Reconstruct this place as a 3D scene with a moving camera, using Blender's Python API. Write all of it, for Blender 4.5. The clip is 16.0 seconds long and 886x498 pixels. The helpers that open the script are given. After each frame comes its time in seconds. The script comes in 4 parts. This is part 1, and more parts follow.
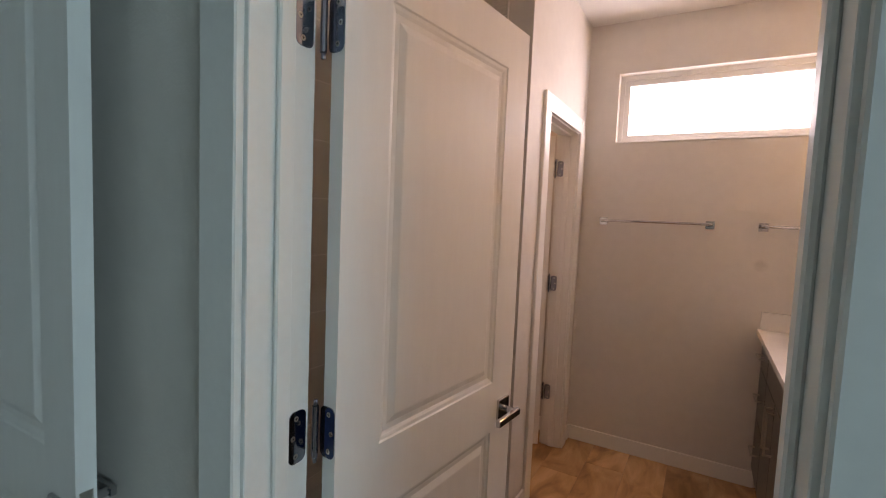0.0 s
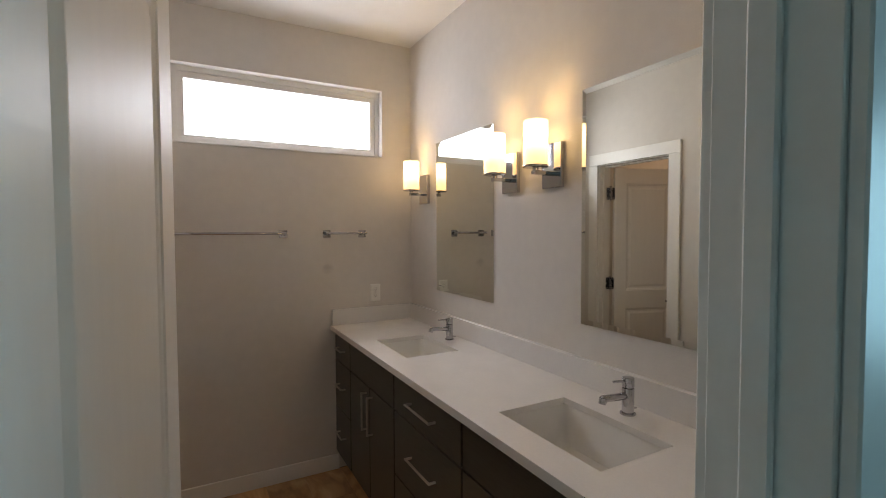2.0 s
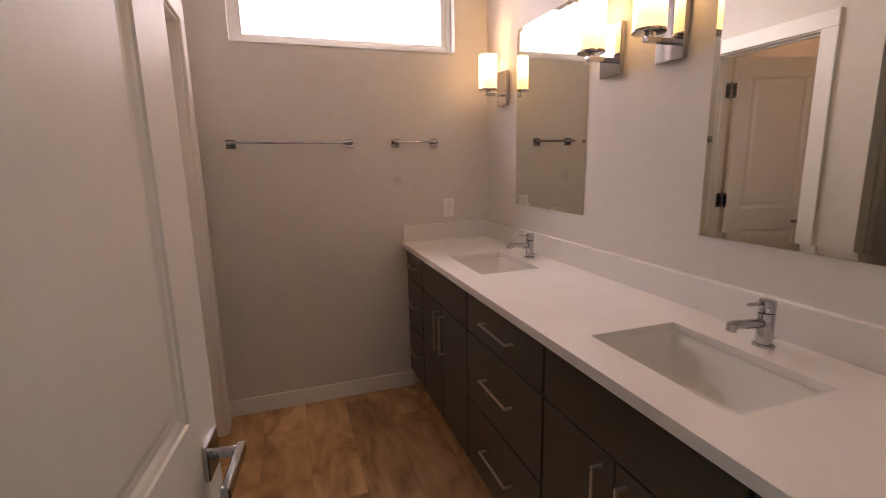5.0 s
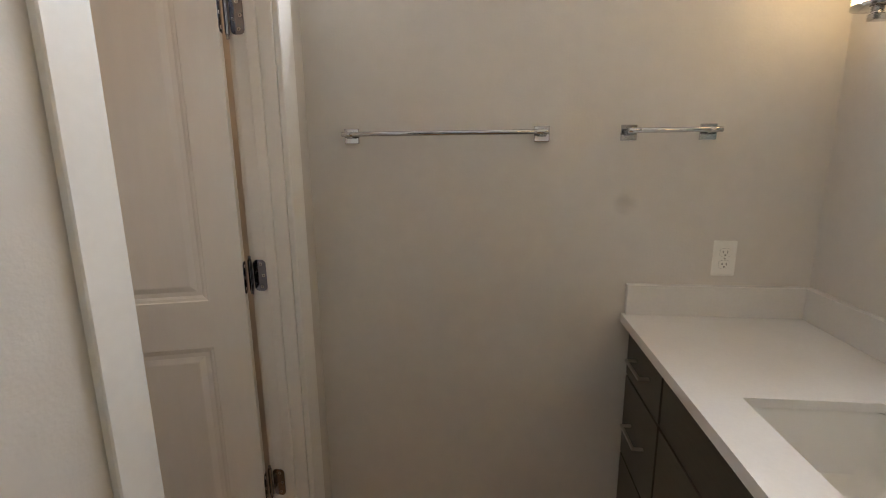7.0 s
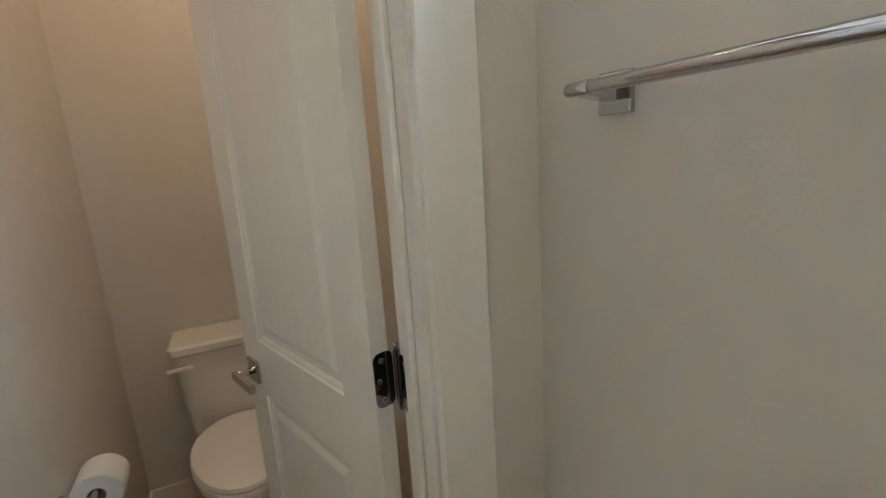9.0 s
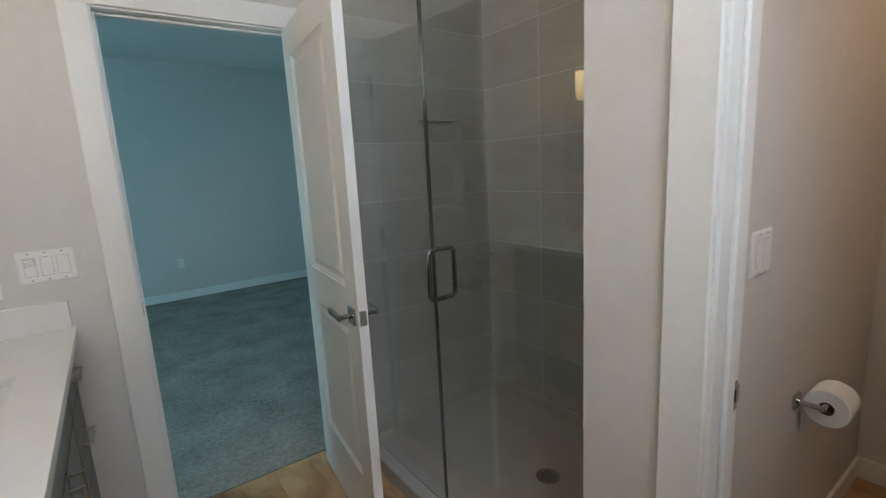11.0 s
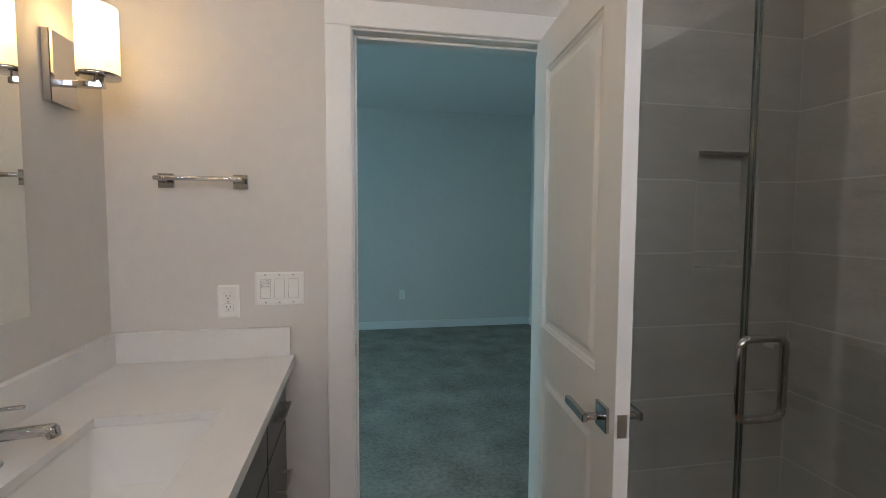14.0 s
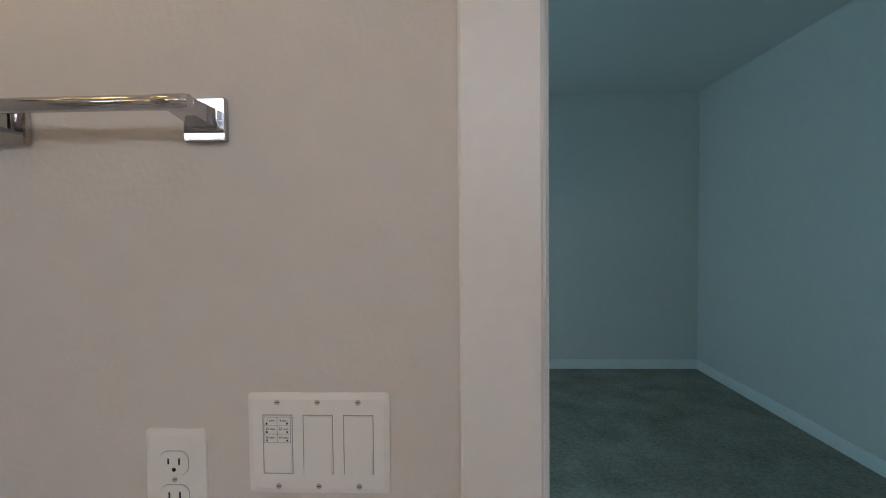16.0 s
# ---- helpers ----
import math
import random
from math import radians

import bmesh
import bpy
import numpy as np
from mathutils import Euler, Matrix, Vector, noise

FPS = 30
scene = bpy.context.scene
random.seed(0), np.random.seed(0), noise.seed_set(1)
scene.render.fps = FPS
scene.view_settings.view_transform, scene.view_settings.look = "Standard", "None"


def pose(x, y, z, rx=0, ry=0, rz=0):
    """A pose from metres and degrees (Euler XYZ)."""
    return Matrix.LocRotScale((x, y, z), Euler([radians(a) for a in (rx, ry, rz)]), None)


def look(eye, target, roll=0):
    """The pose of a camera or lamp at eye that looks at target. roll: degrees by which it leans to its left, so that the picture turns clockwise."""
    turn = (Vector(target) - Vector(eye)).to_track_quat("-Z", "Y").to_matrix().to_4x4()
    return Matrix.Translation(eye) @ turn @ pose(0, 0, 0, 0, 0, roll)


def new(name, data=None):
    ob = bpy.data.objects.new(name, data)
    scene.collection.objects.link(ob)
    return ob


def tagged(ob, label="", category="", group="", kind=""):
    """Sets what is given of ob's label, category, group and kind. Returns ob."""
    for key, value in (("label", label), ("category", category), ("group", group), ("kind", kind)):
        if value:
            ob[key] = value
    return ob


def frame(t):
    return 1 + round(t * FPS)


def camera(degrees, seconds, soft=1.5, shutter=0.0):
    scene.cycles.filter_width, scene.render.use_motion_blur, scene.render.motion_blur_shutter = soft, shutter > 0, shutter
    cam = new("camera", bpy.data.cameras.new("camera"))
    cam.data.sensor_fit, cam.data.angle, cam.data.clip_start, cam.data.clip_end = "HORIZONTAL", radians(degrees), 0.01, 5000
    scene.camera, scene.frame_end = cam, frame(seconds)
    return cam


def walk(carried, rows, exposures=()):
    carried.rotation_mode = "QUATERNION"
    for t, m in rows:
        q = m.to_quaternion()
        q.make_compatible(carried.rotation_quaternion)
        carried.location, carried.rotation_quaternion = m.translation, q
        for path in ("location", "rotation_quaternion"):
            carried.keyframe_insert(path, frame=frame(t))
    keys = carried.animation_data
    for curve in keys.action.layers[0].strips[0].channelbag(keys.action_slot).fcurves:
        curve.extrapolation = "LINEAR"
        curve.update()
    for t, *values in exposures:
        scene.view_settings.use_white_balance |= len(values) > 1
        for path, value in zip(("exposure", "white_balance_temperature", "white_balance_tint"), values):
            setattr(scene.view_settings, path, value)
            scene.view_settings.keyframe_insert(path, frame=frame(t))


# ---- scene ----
cam = camera(87.9, 16.0, soft=0.7, shutter=0.15)
PATH = [
    (0, (-0.879, -0.607, 1.530), (-1.865, 1.127, 1.383), 2.4),
    (0.2, (-0.929, -0.617, 1.549), (-1.764, 1.197, 1.451), 1.9),
    (0.5, (-1.034, -0.612, 1.563), (-1.596, 1.306, 1.491), 1.9),
    (1, (-1.142, -0.540, 1.571), (-1.218, 1.458, 1.520), 1.5),
    (1.5, (-1.221, -0.401, 1.565), (-0.769, 1.546, 1.507), 0.4),
    (2, (-1.340, -0.338, 1.546), (-0.387, 1.419, 1.472), -0.2),
    (2.5, (-1.458, -0.354, 1.531), (-0.275, 1.254, 1.399), -0.7),
    (3, (-1.506, -0.379, 1.462), (-0.297, 1.200, 1.249), -1.1),
    (3.5, (-1.531, -0.425, 1.338), (-0.322, 1.138, 1.027), -1.3),
    (4, (-1.502, -0.415, 1.269), (-0.363, 1.183, 0.888), -1.1),
    (4.5, (-1.418, -0.301, 1.374), (-0.485, 1.421, 0.966), -1.9),
    (5, (-1.223, -0.106, 1.427), (-0.595, 1.755, 1.051), -1.2),
    (5.2, (-1.182, -0.034, 1.440), (-0.687, 1.867, 1.062), -1.1),
    (7.3, (-1.009, 1.263, 1.477), (-1.384, 3.185, 1.068), -1.1),
    (7.5, (-1.014, 1.384, 1.473), (-1.524, 3.274, 1.061), -1.6),
    (8, (-0.980, 1.699, 1.474), (-1.846, 3.450, 1.045), -2.1),
    (8.5, (-0.968, 1.928, 1.462), (-2.270, 3.387, 1.044), -3.7),
    (9, (-1.066, 2.167, 1.485), (-2.834, 3.003, 1.064), -3.8),
    (9.5, (-1.049, 2.256, 1.461), (-3.006, 2.105, 1.078), -2.4),
    (10, (-0.958, 2.199, 1.476), (-2.737, 1.422, 0.995), -0.9),
    (10.2, (-0.900, 2.182, 1.457), (-2.554, 1.175, 0.955), -1.2),
    (12.3, (-0.662, 2.077, 1.498), (-1.260, 0.173, 1.373), -0.6),
    (12.5, (-0.668, 2.062, 1.512), (-1.225, 0.143, 1.417), -0.3),
    (13, (-0.682, 1.995, 1.514), (-1.183, 0.060, 1.432), 0.2),
    (13.5, (-0.715, 1.865, 1.461), (-1.186, -0.076, 1.349), 0.3),
    (14, (-0.799, 1.666, 1.426), (-1.164, -0.297, 1.298), 0.3),
    (14.5, (-0.845, 1.379, 1.424), (-1.068, -0.605, 1.316), 0.1),
    (15, (-0.797, 1.044, 1.419), (-0.871, -0.953, 1.339), -0.5),
    (15.5, (-0.752, 0.710, 1.434), (-0.677, -1.286, 1.319), -0.1),
    (16, (-0.694, 0.511, 1.421), (-0.616, -1.487, 1.352), -0.6),
]
EXPOSURES = [  # seconds, stops, white balance
    (0, -0.43, 8700, 48), (0.5, -1.28, 8800, 48), (1, -1.10, 8600, 46), (1.5, -1.05, 8000, 39), (2, -0.96, 7300, 27), (2.5, -0.92, 7000, 25), (3, -0.62, 7050, 25),
    (3.5, -0.42, 7400, 33), (4, -0.28, 8000, 43), (4.5, -0.24, 8400, 47), (5, -0.63, 8300, 46), (5.2, -0.63, 8300, 46), (7.3, -0.40, 6900, 20), (8, -0.48, 6900, 20), (9, -0.20, 6400, 11), (10, -0.06, 6050, 12),
    (12.3, -0.90, 7000, 26), (13, -0.90, 6950, 26), (14, -0.57, 6900, 25), (14.5, -0.62, 6900, 25), (15, -0.94, 6900, 25), (16, -0.90, 6900, 26),
]
walk(cam, [(t, look(eye, target, roll)) for t, eye, target, roll in PATH], EXPOSURES)

BATH_WATTS = 24      # low sky through the bathroom transom
HIGH_WATTS = 70      # high sky slanting down through it
BED_WATTS = 47      # sky through the bedroom window
SCONCE_GLOW = 12.0
BULB_GLOW = 205.0
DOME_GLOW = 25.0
DOOR_OPEN, TDOOR_OPEN = 83.6, 72.7

# ---- light ----
world = bpy.data.worlds.new("world")
scene.world = world
world.use_nodes = True
wn = world.node_tree
sky = wn.nodes.new("ShaderNodeTexSky")
sky.sky_type = "NISHITA"
sky.sun_disc = False
sky.sun_elevation = radians(40)
sky.sun_rotation = radians(270)
wn.nodes["Background"].inputs[1].default_value = 0.15
wn.links.new(sky.outputs[0], wn.nodes["Background"].inputs[0])

sun = new("sun", bpy.data.lights.new("sun", "SUN"))
sun.data.energy = 1.0
sun.data.angle = radians(12)
sun.data.color = (1.0, 0.95, 0.88)
sun.matrix_world = look((-8, 0, 10), (0, 0.5, 3))


def window_lamp(name, eye, target, width, height, watts, colour):
    lamp = new(name, bpy.data.lights.new(name, "AREA"))
    lamp.data.shape, lamp.data.size, lamp.data.size_y = "RECTANGLE", width, height
    lamp.data.energy, lamp.data.color = watts, colour
    lamp.matrix_world = look(eye, target)
    return lamp


window_lamp("bathroom_window_light", (-0.823, 2.79, 2.27), (-0.823, 0, 2.27), 1.16, 0.42, BATH_WATTS, (0.76, 0.90, 1.0))
window_lamp("bathroom_high_sky_light", (-0.823, 3.15, 3.05), (-0.823, 1.55, 0.9), 2.2, 0.6, HIGH_WATTS, (0.78, 0.91, 1.0))
window_lamp("bedroom_window_light", (2.41, -1.42, 1.5), (0, -1.42, 1.5), 1.5, 1.4, BED_WATTS, (0.30, 0.75, 0.95))

# ---- materials ----


def material(name, colour, rough=0.5, metal=0.0, vary=0.0, scale=3.0, bump=0.0, bump_scale=60.0, spec=0.5, per_object=0.0, stretch=(1, 1, 1)):
    """Plain surface with large soft stains, fine grain and relief."""
    m = bpy.data.materials.new(name)
    m.use_nodes = True
    n, l = m.node_tree.nodes, m.node_tree.links
    b = n["Principled BSDF"]
    b.inputs["Base Color"].default_value = (*colour, 1)
    b.inputs["Roughness"].default_value = rough
    b.inputs["Metallic"].default_value = metal
    b.inputs["Specular IOR Level"].default_value = spec
    co = n.new("ShaderNodeTexCoord")
    mp = n.new("ShaderNodeMapping")
    mp.inputs["Scale"].default_value = stretch
    l.new(co.outputs["Object"], mp.inputs["Vector"])
    if vary:
        nz = n.new("ShaderNodeTexNoise")
        nz.inputs["Scale"].default_value, nz.inputs["Detail"].default_value = scale, 6
        l.new(mp.outputs[0], nz.inputs["Vector"])
        fine = n.new("ShaderNodeTexNoise")
        fine.inputs["Scale"].default_value, fine.inputs["Detail"].default_value = scale * 14, 3
        l.new(mp.outputs[0], fine.inputs["Vector"])
        add = n.new("ShaderNodeMath")
        add.operation = "ADD"
        l.new(nz.outputs["Fac"], add.inputs[0])
        l.new(fine.outputs["Fac"], add.inputs[1])
        ramp = n.new("ShaderNodeMapRange")
        ramp.inputs["From Min"].default_value, ramp.inputs["From Max"].default_value = 0.7, 1.3
        ramp.inputs["To Min"].default_value, ramp.inputs["To Max"].default_value = 1 - vary, 1 + vary
        l.new(add.outputs[0], ramp.inputs["Value"])
        value = ramp.outputs[0]
        if per_object:
            info = n.new("ShaderNodeObjectInfo")
            pr = n.new("ShaderNodeMapRange")
            pr.inputs["To Min"].default_value, pr.inputs["To Max"].default_value = 1 - per_object, 1 + per_object
            l.new(info.outputs["Random"], pr.inputs["Value"])
            mul = n.new("ShaderNodeMath")
            mul.operation = "MULTIPLY"
            l.new(value, mul.inputs[0])
            l.new(pr.outputs[0], mul.inputs[1])
            value = mul.outputs[0]
        sc = n.new("ShaderNodeVectorMath")
        sc.operation = "SCALE"
        sc.inputs[0].default_value = colour
        l.new(value, sc.inputs["Scale"])
        l.new(sc.outputs[0], b.inputs["Base Color"])
        rr = n.new("ShaderNodeMapRange")
        rr.inputs["To Min"].default_value, rr.inputs["To Max"].default_value = max(rough - 0.06, 0), min(rough + 0.06, 1)
        l.new(nz.outputs["Fac"], rr.inputs["Value"])
        l.new(rr.outputs[0], b.inputs["Roughness"])
    if bump:
        bn = n.new("ShaderNodeTexNoise")
        bn.inputs["Scale"].default_value, bn.inputs["Detail"].default_value = bump_scale, 4
        l.new(mp.outputs[0], bn.inputs["Vector"])
        bp = n.new("ShaderNodeBump")
        bp.inputs["Strength"].default_value, bp.inputs["Distance"].default_value = bump, 0.002
        l.new(bn.outputs["Fac"], bp.inputs["Height"])
        l.new(bp.outputs[0], b.inputs["Normal"])
    return m


def smudge(m, centre, radius, dark):
    """A worn grey smudge on a painted wall."""
    n, l = m.node_tree.nodes, m.node_tree.links
    b = n["Principled BSDF"]
    was = b.inputs["Base Color"].links[0].from_socket
    co = n.new("ShaderNodeTexCoord")
    wob = n.new("ShaderNodeTexNoise")
    wob.inputs["Scale"].default_value, wob.inputs["Detail"].default_value = 22, 4
    l.new(co.outputs["Object"], wob.inputs["Vector"])
    dist = n.new("ShaderNodeVectorMath")
    dist.operation = "DISTANCE"
    l.new(co.outputs["Object"], dist.inputs[0])
    dist.inputs[1].default_value = centre
    mix = n.new("ShaderNodeMath")
    mix.operation = "MULTIPLY_ADD"
    l.new(wob.outputs["Fac"], mix.inputs[0])
    mix.inputs[1].default_value = radius * 1.6
    l.new(dist.outputs["Value"], mix.inputs[2])
    mr = n.new("ShaderNodeMapRange")
    mr.interpolation_type = "SMOOTHSTEP"
    mr.inputs["From Min"].default_value, mr.inputs["From Max"].default_value = radius * 0.8, radius * 1.9
    mr.inputs["To Min"].default_value, mr.inputs["To Max"].default_value = dark, 1.0
    l.new(mix.outputs[0], mr.inputs["Value"])
    sc = n.new("ShaderNodeVectorMath")
    sc.operation = "SCALE"
    l.new(was, sc.inputs[0])
    l.new(mr.outputs[0], sc.inputs["Scale"])
    l.new(sc.outputs[0], b.inputs["Base Color"])


def plank_material():
    """Wood-look porcelain: long grain, cathedral swirls, each plank its own tone."""
    m = bpy.data.materials.new("wood_look_tile")
    m.use_nodes = True
    n, l = m.node_tree.nodes, m.node_tree.links
    b = n["Principled BSDF"]
    co, info = n.new("ShaderNodeTexCoord"), n.new("ShaderNodeObjectInfo")
    off = n.new("ShaderNodeVectorMath")
    off.operation = "SCALE"
    off.inputs[0].default_value = (13.0, 29.0, 7.0)
    l.new(info.outputs["Random"], off.inputs["Scale"])
    add = n.new("ShaderNodeVectorMath")
    l.new(co.outputs["Object"], add.inputs[0])
    l.new(off.outputs[0], add.inputs[1])
    mp = n.new("ShaderNodeMapping")
    mp.inputs["Scale"].default_value = (5.5, 2.2, 1.0)
    l.new(add.outputs[0], mp.inputs["Vector"])
    swirl = n.new("ShaderNodeTexNoise")
    swirl.inputs["Scale"].default_value, swirl.inputs["Detail"].default_value, swirl.inputs["Distortion"].default_value = 1.15, 7, 1.3
    l.new(mp.outputs[0], swirl.inputs["Vector"])
    mp2 = n.new("ShaderNodeMapping")
    mp2.inputs["Scale"].default_value = (60.0, 4.0, 1.0)
    l.new(add.outputs[0], mp2.inputs["Vector"])
    grain = n.new("ShaderNodeTexNoise")
    grain.inputs["Scale"].default_value, grain.inputs["Detail"].default_value = 1.5, 4
    l.new(mp2.outputs[0], grain.inputs["Vector"])
    ramp = n.new("ShaderNodeValToRGB")
    e = ramp.color_ramp.elements
    e[0].position, e[0].color = 0.32, (0.30, 0.160, 0.068, 1)
    e[1].position, e[1].color = 0.68, (0.66, 0.425, 0.225, 1)
    mid = e.new(0.48)
    mid.color = (0.52, 0.298, 0.135, 1)
    l.new(swirl.outputs["Fac"], ramp.inputs["Fac"])
    gr = n.new("ShaderNodeMapRange")
    gr.inputs["To Min"].default_value, gr.inputs["To Max"].default_value = 0.90, 1.10
    l.new(grain.outputs["Fac"], gr.inputs["Value"])
    pr = n.new("ShaderNodeMapRange")
    pr.inputs["To Min"].default_value, pr.inputs["To Max"].default_value = 0.78, 1.2
    l.new(info.outputs["Random"], pr.inputs["Value"])
    mul = n.new("ShaderNodeMath")
    mul.operation = "MULTIPLY"
    l.new(gr.outputs[0], mul.inputs[0])
    l.new(pr.outputs[0], mul.inputs[1])
    sc = n.new("ShaderNodeVectorMath")
    sc.operation = "SCALE"
    l.new(ramp.outputs["Color"], sc.inputs[0])
    l.new(mul.outputs[0], sc.inputs["Scale"])
    l.new(sc.outputs[0], b.inputs["Base Color"])
    b.inputs["Roughness"].default_value = 0.42
    bp = n.new("ShaderNodeBump")
    bp.inputs["Strength"].default_value, bp.inputs["Distance"].default_value = 0.25, 0.001
    l.new(grain.outputs["Fac"], bp.inputs["Height"])
    l.new(bp.outputs[0], b.inputs["Normal"])
    return m


def glass_material(name, colour, rough=0.0):
    m = bpy.data.materials.new(name)
    m.use_nodes = True
    b = m.node_tree.nodes["Principled BSDF"]
    b.inputs["Base Color"].default_value = (*colour, 1)
    b.inputs["Transmission Weight"].default_value = 1.0
    b.inputs["Roughness"].default_value = rough
    b.inputs["IOR"].default_value = 1.5
    return m


def shade_material():
    """Opal glass of a lit sconce, hottest round the bulb in its upper half."""
    m = bpy.data.materials.new("lit_opal_glass")
    m.use_nodes = True
    n, l = m.node_tree.nodes, m.node_tree.links
    b = n["Principled BSDF"]
    b.inputs["Base Color"].default_value = (0.85, 0.8, 0.7, 1)
    b.inputs["Roughness"].default_value = 0.35
    co = n.new("ShaderNodeTexCoord")
    sep = n.new("ShaderNodeSeparateXYZ")
    l.new(co.outputs["Object"], sep.inputs[0])
    ramp = n.new("ShaderNodeValToRGB")
    e = ramp.color_ramp.elements
    ramp.color_ramp.interpolation = "B_SPLINE"
    e[0].position, e[0].color = 0.0, (0.24, 0.165, 0.066, 1)
    e[1].position, e[1].color = 1.0, (0.42, 0.305, 0.13, 1)
    for at, tone in ((0.30, (0.32, 0.222, 0.085, 1)), (0.62, (0.95, 0.715, 0.31, 1)), (0.80, (0.75, 0.56, 0.25, 1))):
        e.new(at).color = tone
    mr = n.new("ShaderNodeMapRange")
    mr.inputs["From Min"].default_value, mr.inputs["From Max"].default_value = 0.0, 0.18
    l.new(sep.outputs["Z"], mr.inputs["Value"])
    l.new(mr.outputs[0], ramp.inputs["Fac"])
    l.new(ramp.outputs["Color"], b.inputs["Emission Color"])
    b.inputs["Emission Strength"].default_value = SCONCE_GLOW
    return m


PAINT = material("greige_wall_paint", (0.70, 0.662, 0.617), 0.62, vary=0.03, scale=1.3, bump=0.34, bump_scale=130, spec=0.3)
PAINT_WORN = material("smudged_greige_wall_paint", (0.70, 0.662, 0.617), 0.62, vary=0.03, scale=1.3, bump=0.34, bump_scale=130, spec=0.3)
smudge(PAINT_WORN, (-0.588, 2.6, 1.322), 0.045, 0.82)
CEILING = material("flat_ceiling_paint", (0.84, 0.82, 0.785), 0.8, vary=0.02, scale=1.0, bump=0.15, bump_scale=160, spec=0.2)
TRIM = material("white_trim_paint", (0.85, 0.835, 0.80), 0.38, vary=0.02, scale=4, bump=0.05, bump_scale=90)
DOORPAINT = material("white_door_paint", (0.86, 0.845, 0.815), 0.44, vary=0.02, scale=3, bump=0.06, bump_scale=150, stretch=(1, 1, 0.2))
QUARTZ = material("white_quartz", (0.80, 0.775, 0.745), 0.24, vary=0.025, scale=9)
CERAMIC = material("white_ceramic", (0.83, 0.81, 0.77), 0.12, vary=0.01, scale=4)
PLASTIC = material("white_plastic", (0.88, 0.865, 0.825), 0.35, vary=0.01, scale=8)
CABINET = material("espresso_wood", (0.060, 0.054, 0.042), 0.34, vary=0.20, scale=7, bump=0.08, bump_scale=40, stretch=(1, 0.16, 1.8), per_object=0.08)
SHADOWGAP = material("dark_gap_shade", (0.012, 0.010, 0.009), 0.6, vary=0.1)
CHROME = material("chrome", (0.52, 0.52, 0.535), 0.06, 1.0, vary=0.03, scale=30)
STRIKE = material("satin_strike_metal", (0.42, 0.41, 0.40), 0.36, 1.0, vary=0.05, scale=30)
NICKEL = material("brushed_nickel", (0.58, 0.555, 0.515), 0.30, 1.0, vary=0.015, scale=12)
DARKMETAL = material("dark_hinge_metal", (0.29, 0.31, 0.365), 0.10, 1.0, vary=0.08, scale=30)
BLACK = material("black_slot", (0.01, 0.01, 0.01), 0.6)
SEAM = material("pale_grey_seam", (0.42, 0.41, 0.40), 0.6)
FILM = material("blue_hinge_film", (0.010, 0.028, 0.10), 0.22, vary=0.15, scale=60, bump=0.25, bump_scale=90)
INK = material("grey_ink", (0.22, 0.22, 0.23), 0.6)
PAPER = material("tissue_paper", (0.80, 0.79, 0.77), 0.9, vary=0.03, scale=20, bump=0.3, bump_scale=120)
TILE = material("grey_porcelain_tile", (0.53, 0.497, 0.44), 0.30, vary=0.13, scale=4, bump=0.05, bump_scale=80, per_object=0.07, stretch=(1, 1, 2.5))
GROUT = material("pale_grout", (0.72, 0.69, 0.645), 0.85, vary=0.08, scale=30, bump=0.2)
FLOORGROUT = material("brown_grout", (0.34, 0.23, 0.14), 0.85, vary=0.1, scale=30)
PAN = material("shower_pan_tile", (0.52, 0.495, 0.45), 0.45, vary=0.08, scale=10, bump=0.2, bump_scale=70)
CARPET = material("cut_pile_carpet", (0.33, 0.30, 0.26), 0.95, vary=0.32, scale=3.5, bump=1.0, bump_scale=260, spec=0.1)
MIRROR = material("mirror_silver", (0.79, 0.805, 0.75), 0.0, 1.0)
PLANK = plank_material()
GLASS = glass_material("clear_glass", (0.95, 0.98, 0.965))
SEAL = glass_material("smoky_clear_vinyl", (0.50, 0.56, 0.54), 0.12)
EDGE = material("polished_glass_edge", (0.13, 0.18, 0.165), 0.12, vary=0.03, scale=20)
OPAL = shade_material()
BULB = material("lit_bulb", (0.9, 0.85, 0.75), 0.4)
BULB.node_tree.nodes["Principled BSDF"].inputs["Emission Color"].default_value = (1.0, 0.75, 0.30, 1)
BULB.node_tree.nodes["Principled BSDF"].inputs["Emission Strength"].default_value = BULB_GLOW
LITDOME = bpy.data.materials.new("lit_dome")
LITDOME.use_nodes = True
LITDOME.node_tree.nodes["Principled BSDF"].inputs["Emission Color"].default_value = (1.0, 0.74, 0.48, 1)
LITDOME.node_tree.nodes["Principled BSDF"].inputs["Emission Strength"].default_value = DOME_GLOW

# ---- builders ----


def mesh_of(bm, name, mat, smooth=False):
    me = bpy.data.meshes.new(name)
    bmesh.ops.recalc_face_normals(bm, faces=bm.faces)
    if smooth:
        for f in bm.faces:
            f.smooth = True
    bm.to_mesh(me)
    bm.free()
    me.materials.append(mat)
    return me


def smooth_by_angle(me, degrees=35):
    b = bmesh.new()
    b.from_mesh(me)
    for f in b.faces:
        f.smooth = True
    for e in b.edges:
        e.smooth = not (len(e.link_faces) == 2 and e.calc_face_angle(0) > radians(degrees))
    b.to_mesh(me)
    b.free()


def part(name, bm, mat, parent=None, label="", rounded=False):
    me = mesh_of(bm, name, mat)
    if rounded:
        smooth_by_angle(me)
    ob = new(name, me)
    if parent:
        ob.parent = parent
    return tagged(ob, label)


